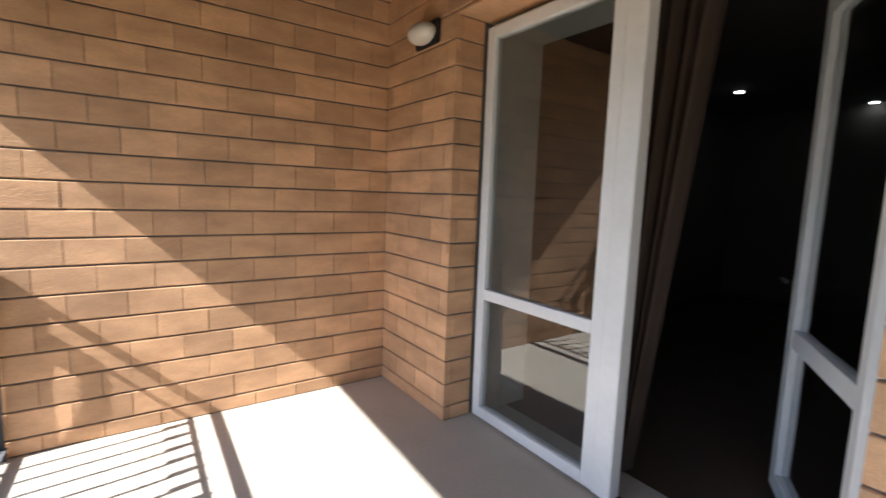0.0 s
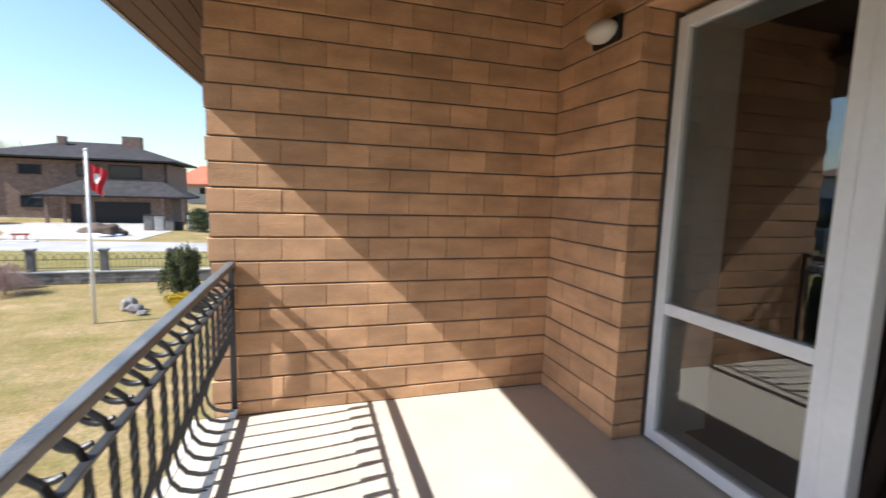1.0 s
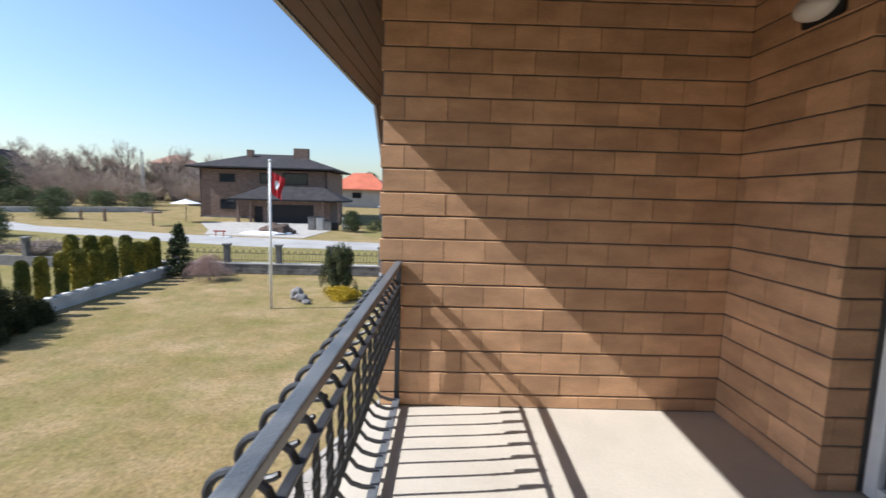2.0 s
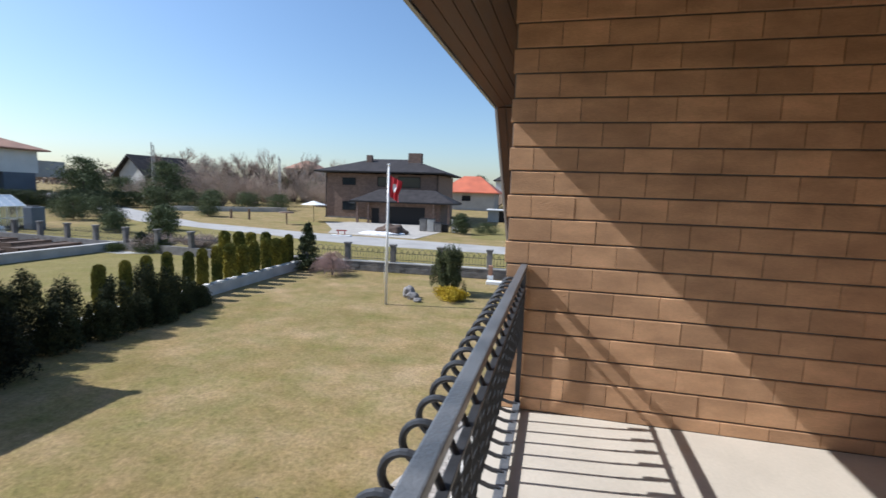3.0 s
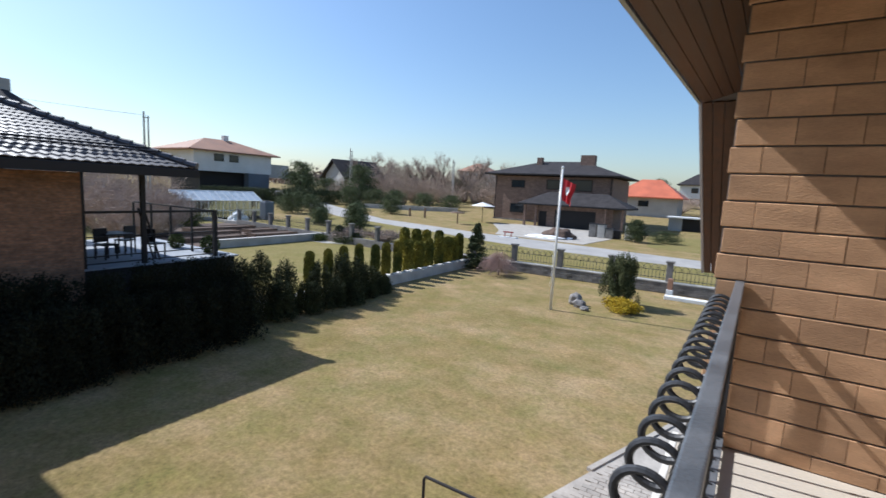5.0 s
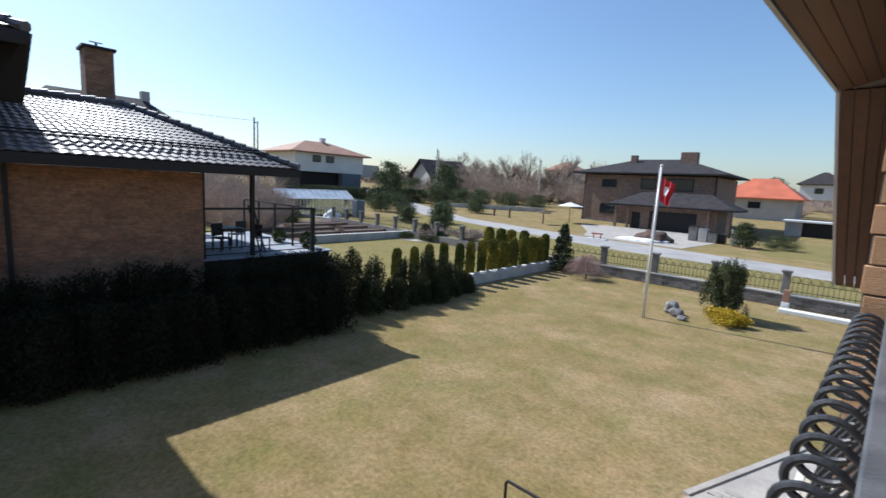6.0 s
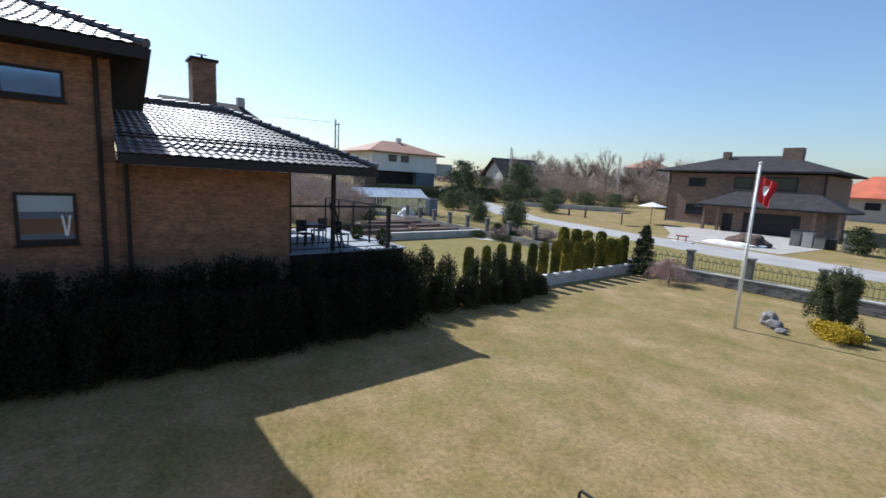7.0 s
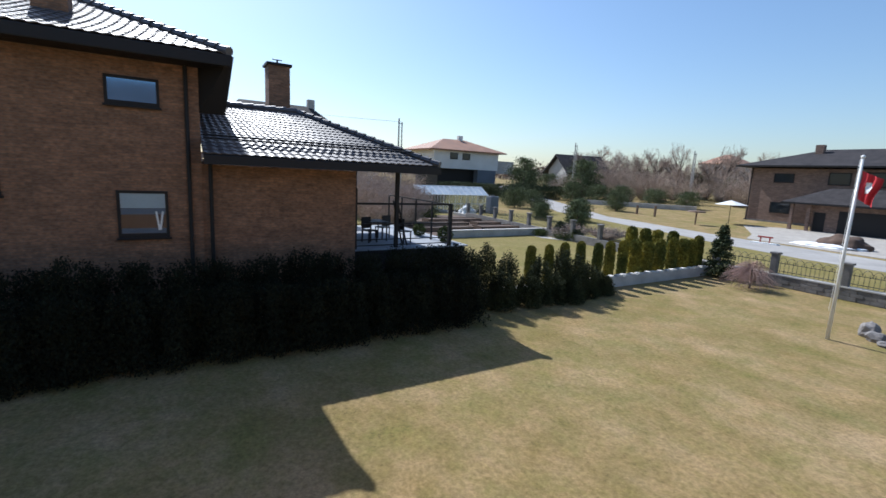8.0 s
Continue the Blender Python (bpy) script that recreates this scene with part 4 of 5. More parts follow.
# ---- across the road ----
def hip_roof(parent, x0, x1, y0, y1, z, rise, material, run=None):
    run = run if run is not None else (y1 - y0) / 2
    bm = bmesh.new()
    ym = (y0 + y1) / 2
    c = [Vector((x0, y0, z)), Vector((x1, y0, z)), Vector((x1, y1, z)), Vector((x0, y1, z))]
    r0, r1 = Vector((x0 + run, ym, z + rise)), Vector((x1 - run, ym, z + rise))
    for f in ((c[0], c[1], r1, r0), (c[2], c[3], r0, r1), (c[1], c[2], r1), (c[3], c[0], r0)):
        poly(bm, f)
    low = [q - Vector((0, 0, 0.22)) for q in c]
    for i in range(4):
        poly(bm, (c[i], c[(i + 1) % 4], low[(i + 1) % 4], low[i]))
    poly(bm, low)
    bmesh.ops.remove_doubles(bm, verts=bm.verts, dist=0.001)
    return part("roof", bm, material, parent)


def far_window(parent, x0, x1, y, z0, z1):
    w = part("window", boxes((x0, x1, y - 0.06, y, z0, z0 + 0.12), (x0, x1, y - 0.06, y, z1 - 0.12, z1), (x0, x0 + 0.12, y - 0.06, y, z0, z1), (x1 - 0.12, x1, y - 0.06, y, z0, z1)), DARK_METAL, parent)
    part("pane", boxes((x0 + 0.1, x1 - 0.1, y - 0.03, y - 0.02, z0 + 0.1, z1 - 0.1)), DARK_PANE, w)


fh = thing("brick_house", (-26, 66, G), "brown brick two-storey house with dark hipped roofs", "house")
o = lambda x: x + 26
part("wall", boxes((o(-35.6), o(-16.9), 0, 12, 0, 7.35)), FAR_BRICK, fh)
hip_roof(fh, o(-37), o(-15.6), -1.3, 13.3, 7.7, 2.4, FAR_TILE)
part("garage", boxes((o(-25.8), o(-15.4), -5.5, 0, 0, 3.0)), FAR_BRICK, fh)
hip_roof(fh, o(-28.6), o(-13.2), -6.8, 0.2, 3.25, 1.75, FAR_TILE)
part("garage_door", boxes((o(-23.3), o(-17.6), -5.56, -5.45, 0, 2.5)), DARK_METAL, fh, "dark garage door")
for x0, x1, z0, z1 in ((-32.7, -30.4, 5.5, 6.7), (-26.8, -24.6, 5.4, 6.9), (-23.4, -19.8, 5.3, 7.0), (-32.7, -30.3, 1.5, 2.95)):
    far_window(fh, o(x0), o(x1), 0, z0, z1)
for px in (-27.6, -25.9, -16.2, -14.0):
    part("porch_post", boxes((o(px) - 0.16, o(px) + 0.16, -6.3, -5.98, 0, 3.1)), FAR_BRICK, fh)
for px in (-35.4, -17.1):
    part("downpipe", rods(([(o(px), -0.1, 0), (o(px), -0.1, 7.4)], 0.07), n=6), DARK_METAL, fh)
part("gutter", boxes((o(-37), o(-15.6), -1.42, -1.28, 7.5, 7.68)), DARK_METAL, fh)
part("gutter", boxes((o(-28.6), o(-13.2), -6.92, -6.78, 3.05, 3.23)), DARK_METAL, fh)
part("front_door", boxes((o(-25.6), o(-24.5), -5.56, -5.45, 0, 2.2)), DARK_METAL, fh)
part("plinth", boxes((o(-35.7), o(-25.9), -0.12, -0.02, 0, 0.45)), STONE, fh)
part("chimney", boxes((o(-23.0), o(-20.8), 4, 5.2, 8.2, 11.0)), FAR_BRICK, fh)
part("chimney", boxes((o(-30.2), o(-29.3), 4, 4.8, 8.2, 10.6)), FAR_BRICK, fh)

oh = thing("orange_house", (-17, 100, G), "pale house with an orange tiled hipped roof", "house")
part("wall", boxes((-6.4, 5.6, 0, 12, 0, 5.0)), RENDER_GREY, oh)
hip_roof(oh, -7.4, 6.6, -1, 13, 5.2, 3.8, ORANGE_TILE, 5)
far_window(oh, -1.8, 0.2, 0, 3.2, 4.4)

wh = thing("white_house", (-88, 52, G + 1.3), "white rendered house with a brown hipped roof", "house", rz=90)
part("side_wing", boxes((10, 15.5, 1, 9, 4.0, 6.9)), RENDER_GREY, wh)
part("upper_wall", boxes((-7, 10, 0, 12, 4.6, 8.6)), RENDER_WHITE, wh)
# recess below the upper storey: its shade is put into the wall's dark colour
part("lower_wall", boxes((-5, 8, 1.6, 12, 0, 4.6)), DARK_METAL, wh)
part("pillar", boxes((4.5, 9.5, 0, 1.6, 0, 4.6)), SLATE_BLUE, wh, "slate-blue corner block")
hip_roof(wh, -8.5, 11.5, -1.2, 13.2, 8.6, 2.7, BROWN_TILE)
part("chimney", boxes((2.5, 3.6, 5.5, 6.3, 10, 12.2)), RENDER_WHITE, wh)
for x0 in (-3.0, 0.2):
    far_window(wh, x0, x0 + 2.0, 0, 6.6, 8.0)

dg = thing("gable_house", (-88, 81, gz(-88, 81)), "grey house with a dark gable roof", "house", rz=-14)
part("wall", boxes((-4.5, 4.5, 0, 11, 0, 5.4)), RENDER_GREY, dg)
for yy in (0.0, 11.0):
    gb = bmesh.new()
    poly(gb, [(-4.5, yy, 5.4), (4.5, yy, 5.4), (0, yy, 8.9)])
    part("gable", gb, RENDER_GREY, dg)

hh = thing("hidden_house", (-60.5, 8.7, G), "house with a dark roof and small chimney", "house", rz=90)
part("wall", boxes((-6, 4.2, -3.4, 3.4, 0, 9.6)), RENDER_GREY, hh)
hip_roof(hh, -7, 5.4, -4.2, 4.2, 9.5, 2.4, FAR_TILE, 2.2)
part("chimney", boxes((2.9, 3.7, -0.4, 0.4, 10.6, 12.7)), RENDER_GREY, hh)

for s in (-1, 1):
    part("roof", slab([(s * 6.2, -1.0, 4.6), (s * 6.2, 12, 4.6), (0, 12, 9.3), (0, -1.0, 9.3)], 0.25), FAR_TILE, dg)


# trees
def bare_tree(x, y, h, seed, z=G, name="bare_tree"):
    r = random.Random(seed)
    t = thing(name, (x, y, z), "leafless tree with reddish-grey twigs", "tree", "bare trees behind the road")
    bm = bmesh.new()
    twigs = bmesh.new()

    def limb(p, d, length, rad, depth):
        q = p + d * length
        tube(bm if depth > 2 else twigs, [p, p.lerp(q, 0.5) + Vector((r.uniform(-1, 1), r.uniform(-1, 1), 0)) * length * 0.06, q], [rad, rad * 0.8, rad * 0.6], 5 if depth > 2 else 3, cap=False)
        if depth == 0:
            return
        for k in range(r.choice((3, 4, 4)) if depth > 1 else 4):
            e = (d + Vector((r.uniform(-1, 1), r.uniform(-1, 1), r.uniform(-0.15, 0.7))) * 0.75).normalized()
            limb(p.lerp(q, r.uniform(0.5, 1)), e, length * r.uniform(0.5, 0.75), rad * 0.55, depth - 1)

    limb(Vector((0, 0, 0)), Vector((0, 0, 1)), h * 0.36, h * 0.016, 5)
    part("trunk", bm, BARK, t)
    part("crown", twigs, TWIG, t)
    return t


tree_protos = [bare_tree(-72, 106.7, 15.5, 1, gz(-72, 106.7)), bare_tree(-79, 102, 13.0, 2, gz(-79, 102)), bare_tree(-86, 97, 12.0, 3, gz(-86, 97))]
r = random.Random(12)
for i in range(64):
    f = r.random()
    ax = -92 + 40 * f
    k = r.uniform(0.88, 1.25)
    x, y = ax * k, (94 + 26 * f + r.uniform(-4, 4)) * k
    s = r.uniform(0.6, 1.0)
    c = copy_thing(tree_protos[i % 3], pose(x, y, gz(x, y), 0, 0, r.uniform(0, 360)))
    c.scale = (s * 1.2, s * 1.2, s)


def pine(x, y, h, w, seed, mat=PINE_LEAF, name="pine_tree", label="bushy dark green pine tree", low=0.15):
    g = np.random.default_rng(seed)
    t = thing(name, (x, y, gz(x, y)), label, "tree", "pines beyond the garden")
    part("trunk", rods(([(0, 0, -0.1), (0.05, 0, h * 0.9)], [0.03 * h, 0.008 * h]), n=7), BARK, t)
    pts = []
    for i in range(int(150 + 20 * w)):
        f = g.uniform(low, 0.98)
        a = g.uniform(0, 6.28)
        reach = w * math.sqrt(max(0.04, 1 - ((f - 0.42) / 0.6) ** 2)) * g.uniform(0.55, 1.12)
        s = np.linspace(0.25, 1, 40)[:, None]
        tip = np.array([math.cos(a) * reach, math.sin(a) * reach, 0.22 * reach * g.uniform(-0.3, 1)])
        pts.append(np.array([0, 0, h * f * 0.95]) + s * tip + g.normal(size=(40, 3)) * (0.035 * h ** 0.6 + 0.05 * w * s))
    part("crown", leaves("crown", np.concatenate(pts), 0.035 * h ** 0.65, g, 0.6, 2.0), mat, t)


PINES = ((-74.6, 58.7, 8.0, 3.9), (-66.5, 67, 8.2, 3.9), (-32.2, 29.3, 2.9, 1.25), (-49.1, 55.6, 3.0, 1.9), (-40.4, 32.4, 1.9, 1.3), (-56.2, 41.6, 3.0, 2.4), (-58, 46.5, 2.6, 2.2),
         (-10.4, 48.4, 2.4, 1.2), (-7.6, 50.5, 1.2, 2.0), (-19.4, 135.9, 8.5, 3.6), (-78, 62, 6, 3.6), (-63, 100, 6, 3.5), (-83, 108, 6.5, 4), (-58, 104, 5, 3), (-84, 74.5, 4.6, 3.6), (-80, 78.5, 4.4, 3.4), *((-2.3 - 90 * (0.70 - 0.27 * f), -3 + 90 * (0.715 + 0.185 * f), 3.6 - f, 2.8) for f in (0.04, 0.2, 0.33, 0.52, 0.7)))
for i, (x, y, h, w) in enumerate(PINES):
    pine(x, y, h, w, 40 + i, SPRUCE_LEAF if i in (7, 8) else PINE_LEAF, low=0.08)
for i in range(-4, 7):
    pine(-74.5 + 1.1 * i, 50.0 + 1.9 * i, 2.6, 2.3, 80 + i, SPRUCE_LEAF, "clipped_shrub", "dense dark green clipped evergreen shrub", 0.05)

for i, (x, y, h, w) in enumerate(((-47.7, 38.9, 1.9, 1.7), (-38.5, 36.2, 2.7, 1.7), (-61, 44.5, 2.4, 2.3))):
    pine(x, y, h, w, 130 + i, SPRUCE_LEAF, "clipped_shrub", "dense dark green clipped evergreen shrub", 0.05)
for i, (x, y, h, w) in enumerate(((-29.2, 22.1, 0.55, 0.75), (-27.2, 22.6, 0.5, 1.1), (-26.2, 22.9, 0.9, 0.6), (-42.5, 19.2, 1.5, 1.1), (-28.0, 23.0, 1.3, 0.5))):
    pine(x, y, h, w, 140 + i, SPRUCE_LEAF if i == 4 else MOSS_LEAF, "low_shrub", "low rounded grey-green shrub beside the vegetable beds", 0.04)
cover = thing("covered_heap", (-47.0, 26.9, G), "heap under a crumpled white plastic sheet", "heap")
bm = bmesh.new()
bmesh.ops.create_icosphere(bm, subdivisions=4, radius=1)
for v in bm.verts:
    k = 1 + 0.35 * noise.noise(v.co * 1.7) + 0.12 * noise.noise(v.co * 5.0)
    v.co = Vector((v.co.x * 0.7 * k, v.co.y * 1.0 * k, max(-0.02, v.co.z * 1.05 * k)))
part("sheet", bm, WHITE, cover)
tank = thing("water_tank", (-47.6, 30.9, G), "upright dark blue-grey water tank by the greenhouse", "tank")
part("body", boxes((-0.55, 0.55, -0.6, 0.6, 0, 2.15), bevel=0.12), SLATE_BLUE, tank)
part("lid", boxes((-0.35, 0.35, -0.35, 0.35, 2.15, 2.25), bevel=0.03), DARK_METAL, tank)

greenhouse = thing("greenhouse", (-50, 27, G), "glazed garden greenhouse with white frame", "greenhouse")
frame_bm = bmesh.new()
for yy in [-5 + 0.833 * k for k in range(13)]:
    for xx in (0, -3.5):
        tube(frame_bm, [(xx, yy, 0), (xx, yy, 2.1)], 0.03, 5)
    tube(frame_bm, [(0, yy, 2.1), (-1.75, yy, 3.1), (-3.5, yy, 2.1)], 0.04, 5)
for xx, zz in ((0, 2.1), (-1.75, 3.1), (-3.5, 2.1), (0, 1.0)):
    tube(frame_bm, [(xx, -5, zz), (xx, 5, zz)], 0.04, 5)
part("frame", frame_bm, WHITE, greenhouse)
bm = bmesh.new()
poly(bm, [(0, -5, 2.1), (0, 5, 2.1), (-1.75, 5, 3.1), (-1.75, -5, 3.1)])
poly(bm, [(-3.5, -5, 2.1), (-3.5, 5, 2.1), (-1.75, 5, 3.1), (-1.75, -5, 3.1)])
part("roof_sheet", bm, MILKY, greenhouse)
bm = bmesh.new()
poly(bm, [(0, -5, 0), (0, 5, 0), (0, 5, 2.1), (0, -5, 2.1)])
poly(bm, [(-3.5, -5, 0), (-3.5, 5, 0), (-3.5, 5, 2.1), (-3.5, -5, 2.1)])
part("wall_sheet", bm, GREENHOUSE, greenhouse)
for yy in (-5, 5):
    bm = bmesh.new()
    poly(bm, [(0, yy, 0), (0, yy, 2.1), (-1.75, yy, 3.1), (-3.5, yy, 2.1), (-3.5, yy, 0)])
    part("end_sheet", bm, GREENHOUSE, greenhouse)
part("floor", boxes((-3.45, -0.05, -4.95, 4.95, 0.01, 0.12)), SOIL, greenhouse, "dark soil beds inside")


# neighbour's garden: beds, low walls, terrace
low_wall_far = structure("garden_wall", boxes((-30.2, -29.8, 13.5, 25, G, G + 0.55), (-58, -30.2, 24.7, 25, G, G + 0.3)), GARDEN_CONCRETE, "low concrete wall round the vegetable beds", "garden wall")
for bx, by, bl, bw in ((-34, 16, 5.0, 1.5), (-34, 21.5, 4.5, 1.5), (-37, 17.5, 5, 1.4), (-37, 23, 4, 1.4), (-40, 20.5, 6, 1.4)):
    b = thing("raised_bed", (bx, by, G), "timber-edged vegetable bed of dark soil", "garden bed", "vegetable beds")
    part("soil", boxes((-bw / 2 + 0.06, bw / 2 - 0.06, -bl / 2 + 0.06, bl / 2 - 0.06, 0, 0.26)), SOIL, b)
    for q in ((-bw / 2, -bw / 2 + 0.06, -bl / 2, bl / 2), (bw / 2 - 0.06, bw / 2, -bl / 2, bl / 2), (-bw / 2, bw / 2, -bl / 2, -bl / 2 + 0.06), (-bw / 2, bw / 2, bl / 2 - 0.06, bl / 2)):
        part("board", boxes((*q, 0, 0.32)), TIMBER, b)
beds_ground = structure("ground", slab([(-30.3, 13, G + 0.012), (-30.3, 24.6, G + 0.012), (-46, 25, G + 0.012), (-46, 13, G + 0.012)], 0.02), SOIL, "bare brown soil among the beds", "soil")
# the fence line goes on beyond the corner, past the neighbour's garden
iron_fence("road_fence", "iron fence with grey stone posts along the neighbouring garden", (-15.2 + 2.82 * -0.9945, FY + 2.82 * 0.1045, G), 174, 10, 2.82, 0.6, 0.62)
road_plinth = structure("garden_wall", slab([(-15.2, FY + 0.14, G + 0.55), (-43.5, FY + 3.11, G + 0.55), (-43.5, FY + 2.83, G + 0.55), (-15.2, FY - 0.14, G + 0.55)], 0.6), STONE, "low grey stone plinth under the neighbour's fence", "garden wall")
path_strip = structure("pavement", slab([(-28.2, 21.4, G + 0.03), (-38, 22.4, G + 0.03), (-38, 23.4, G + 0.03), (-26.5, 22.3, G + 0.03)], 0.05), GARDEN_CONCRETE, "pale garden path inside the fence", "path")

TZ = -1.22
# sides of the base coloured near black for the shade under the roof
terrace = structure("terrace", boxes((-23, -16.6, 2.05, 6.5, G, TZ - 0.05)), DARK_METAL, "base of the raised terrace, coloured dark for the roof's shade", "terrace")
terrace_top = structure("terrace", boxes((-23, -16.5, 2.05, 6.6, TZ - 0.05, TZ)), TERRACE, "blue-grey terrace tiles beside the brick house", "terrace")
terrace_rail = thing("terrace_railing", (-16.65, 2.1, TZ), "black metal railing and posts round the terrace", "railing")
for yy, h in ((0.04, 2.03), (1.55, 2.6), (3.74, 1.55)):
    part("post", boxes((-0.06, 0.06, yy - 0.06, yy + 0.06, 0, h)), DARK_METAL, terrace_rail)
for z in (0.1, 0.3, 0.84, 1.52):
    part("rail", boxes((-0.02, 0.02, 0.1, 3.74, z - (0.035 if z > 1 else 0.015), z + (0.035 if z > 1 else 0.015))), DARK_METAL, terrace_rail)
part("rail", boxes((-5.5, 0, 3.72, 3.76, 1.49, 1.54)), DARK_METAL, terrace_rail)
for i in range(4):
    part("post", boxes((-1.4 * i - 1.43, -1.4 * i - 1.37, 3.71, 3.77, 0, 1.5)), DARK_METAL, terrace_rail)
part("ladder", rods(([(-0.1, 1.62, 1.6), (-0.35, 2.15, 0)], 0.03), ([(-0.45, 1.62, 1.6), (-0.75, 2.15, 0)], 0.03), *[([(-0.1 - 0.25 * f, 1.62 + 0.53 * f, 1.6 - 1.6 * f), (-0.45 - 0.3 * f, 1.62 + 0.53 * f, 1.6 - 1.6 * f)], 0.018) for f in (0.15, 0.35, 0.55, 0.75)]), DARK_METAL, terrace_rail)


screen = thing("terrace_screen", (-22.7, 2.1, TZ), "dark slatted timber screen behind the terrace", "screen")
slat_me = to_mesh("slat", boxes((-0.02, 0.02, 0, 0.13, 0.05, 1.6), bevel=0.005))
for i in range(14):
    part("slat", slat_me, DARK_METAL, screen, at=(0, 0.16 * i, 0))
for z in (0.2, 1.4):
    part("rail", boxes((0.02, 0.06, 0, 2.25, z, z + 0.08)), DARK_METAL, screen)
for yy in (0.0, 2.2):
    part("post", boxes((-0.06, 0.06, yy - 0.06, yy + 0.06, 0, 2.7)), DARK_METAL, screen)


def garden_chair(x, y, rz):
    c = thing("terrace_chair", (x, y, TZ), "dark metal chair on the terrace", "chair", "chairs on the terrace", rz=rz)
    part("seat", boxes((-0.22, 0.22, -0.22, 0.22, 0.42, 0.46), bevel=0.01), DARK_METAL, c)
    part("backrest", boxes((-0.22, -0.18, -0.22, 0.22, 0.5, 0.92), bevel=0.01), DARK_METAL, c)
    leg = to_mesh("leg", boxes((-0.018, 0.018, -0.018, 0.018, 0, 0.42)))
    for a in (-0.19, 0.19):
        for b in (-0.19, 0.19):
            part("leg", leg, DARK_METAL, c, at=(a, b, 0))


for q in ((-18.0, 3.2, 20), (-18.9, 4.1, 200), (-17.6, 4.4, 110), (-19.6, 3.0, 60)):
    garden_chair(*q)
tb = thing("terrace_table", (-18.5, 3.6, TZ), "dark metal table on the terrace", "table")
part("tabletop", boxes((-0.5, 0.5, -0.4, 0.4, 0.70, 0.74), bevel=0.01), DARK_METAL, tb)
for a in (-0.42, 0.42):
    for b in (-0.32, 0.32):
        part("leg", boxes((a - 0.02, a + 0.02, b - 0.02, b + 0.02, 0, 0.70)), DARK_METAL, tb)
for x, y, rr in ((-19.2, 5.9, 0.26), (-17.4, 6.1, 0.30)):
    pot = thing("potted_shrub", (x, y, TZ), "round clipped shrub at the terrace edge", "shrub", "round terrace shrubs")
    g = np.random.default_rng(int(rr * 100))
    part("crown", leaves("crown", clumps(g, [(0, 0, rr, rr, rr, rr)], 3500, 0.75), 0.05, g), MOSS_LEAF, pot)
    part("stem", rods(([(0, 0, 0), (0, 0, rr)], 0.04), n=6), BARK, pot)


def twiggy(name, x, y, h, w, count, seed, mat, label):
    """A dense leafless shrub: many arching stems."""
    q = random.Random(seed)
    t = thing(name, (x, y, gz(x, y)), label, "shrub", "leafless shrubs")
    bm = bmesh.new()
    for i in range(count):
        a, d = q.uniform(0, 6.28), w * math.sqrt(q.random())
        top = Vector((math.cos(a) * d, math.sin(a) * d, h * q.uniform(0.45, 1) * (1.1 - 0.4 * d / w)))
        root = Vector((top.x * 0.15, top.y * 0.15, 0))
        mid = root.lerp(top, 0.5) + Vector((q.uniform(-1, 1), q.uniform(-1, 1), q.uniform(0, 1))) * w * 0.12
        tube(bm, [root, mid, top], [0.022, 0.014, 0.006], 3, cap=False)
        for k in range(5):
            f = q.uniform(0.4, 1)
            p = mid.lerp(top, f)
            tube(bm, [p, p + Vector((q.uniform(-1, 1), q.uniform(-1, 1), q.uniform(-0.2, 0.8))) * w * 0.3], [0.012, 0.006], 3, cap=False)
    part("stem_tangle", bm, mat, t)


for i, q in enumerate(((-37, 11, 4.6, 2.6), (-38, 14.5, 4.0, 2.4), (-33, 10.5, 3.2, 2.0), (-46, 12, 5.2, 3.4), (-52, 17, 5.0, 3.6), (-47, 19.5, 3.6, 2.6), (-66, 21, 6.0, 4.5), (-70, 29, 5.5, 4.5), (-27.5, 23.5, 1.2, 1.6), (-26, 26, 1.0, 1.8))):
    twiggy("bare_bush", *q, 300 if i < 8 else 170, 60 + i, LILAC, "leafless grey-brown garden bush")
tq = random.Random(31)
THICKETS = []
for i in range(22):
    f, D = (i + tq.random()) / 22, tq.uniform(96, 128)
    THICKETS.append((-2.3 - D * (0.70 - 0.27 * f), -3 + D * (0.715 + 0.185 * f)))
for i, (x, y) in enumerate(THICKETS):
    twiggy("thicket", x, y, tq.uniform(5.0, 8.5), 4.2, 190, 90 + i, TWIG, "leafless reddish-brown thicket of young trees")
for i, (x, y) in enumerate(((-12.5, 118), (-18, 122), (-5, 112), (-24, 126), (2, 108))):
    twiggy("thicket", x, y, 5.0, 4.5, 220, 120 + i, TWIG, "leafless brown thicket on the bank")

# by the road and the brown house
heap = thing("soil_heap", (-17.4, 44.4, G + 0.035), "heap of dark soil with old snow round it", "heap")
bm = bmesh.new()
bmesh.ops.create_icosphere(bm, subdivisions=4, radius=1)
for v in bm.verts:
    k = 1 + 0.25 * noise.noise(v.co * 2.1)
    v.co = Vector((v.co.x * 1.8 * k, v.co.y * 1.2 * k, max(-0.02, v.co.z * 1.05 * k)))
part("soil", bm, SOIL, heap, smooth=True)
bm = bmesh.new()
bmesh.ops.create_icosphere(bm, subdivisions=4, radius=1)
for v in bm.verts:
    k = 1 + 0.3 * noise.noise(v.co * 2.6 + Vector((5, 0, 0)))
    v.co = Vector((v.co.x * 2.5 * k - 0.7, v.co.y * 1.2 * k - 0.6, max(-0.02, v.co.z * 0.28 * k)))
part("snow", bm, SNOW, heap, "patch of dirty snow", smooth=True)
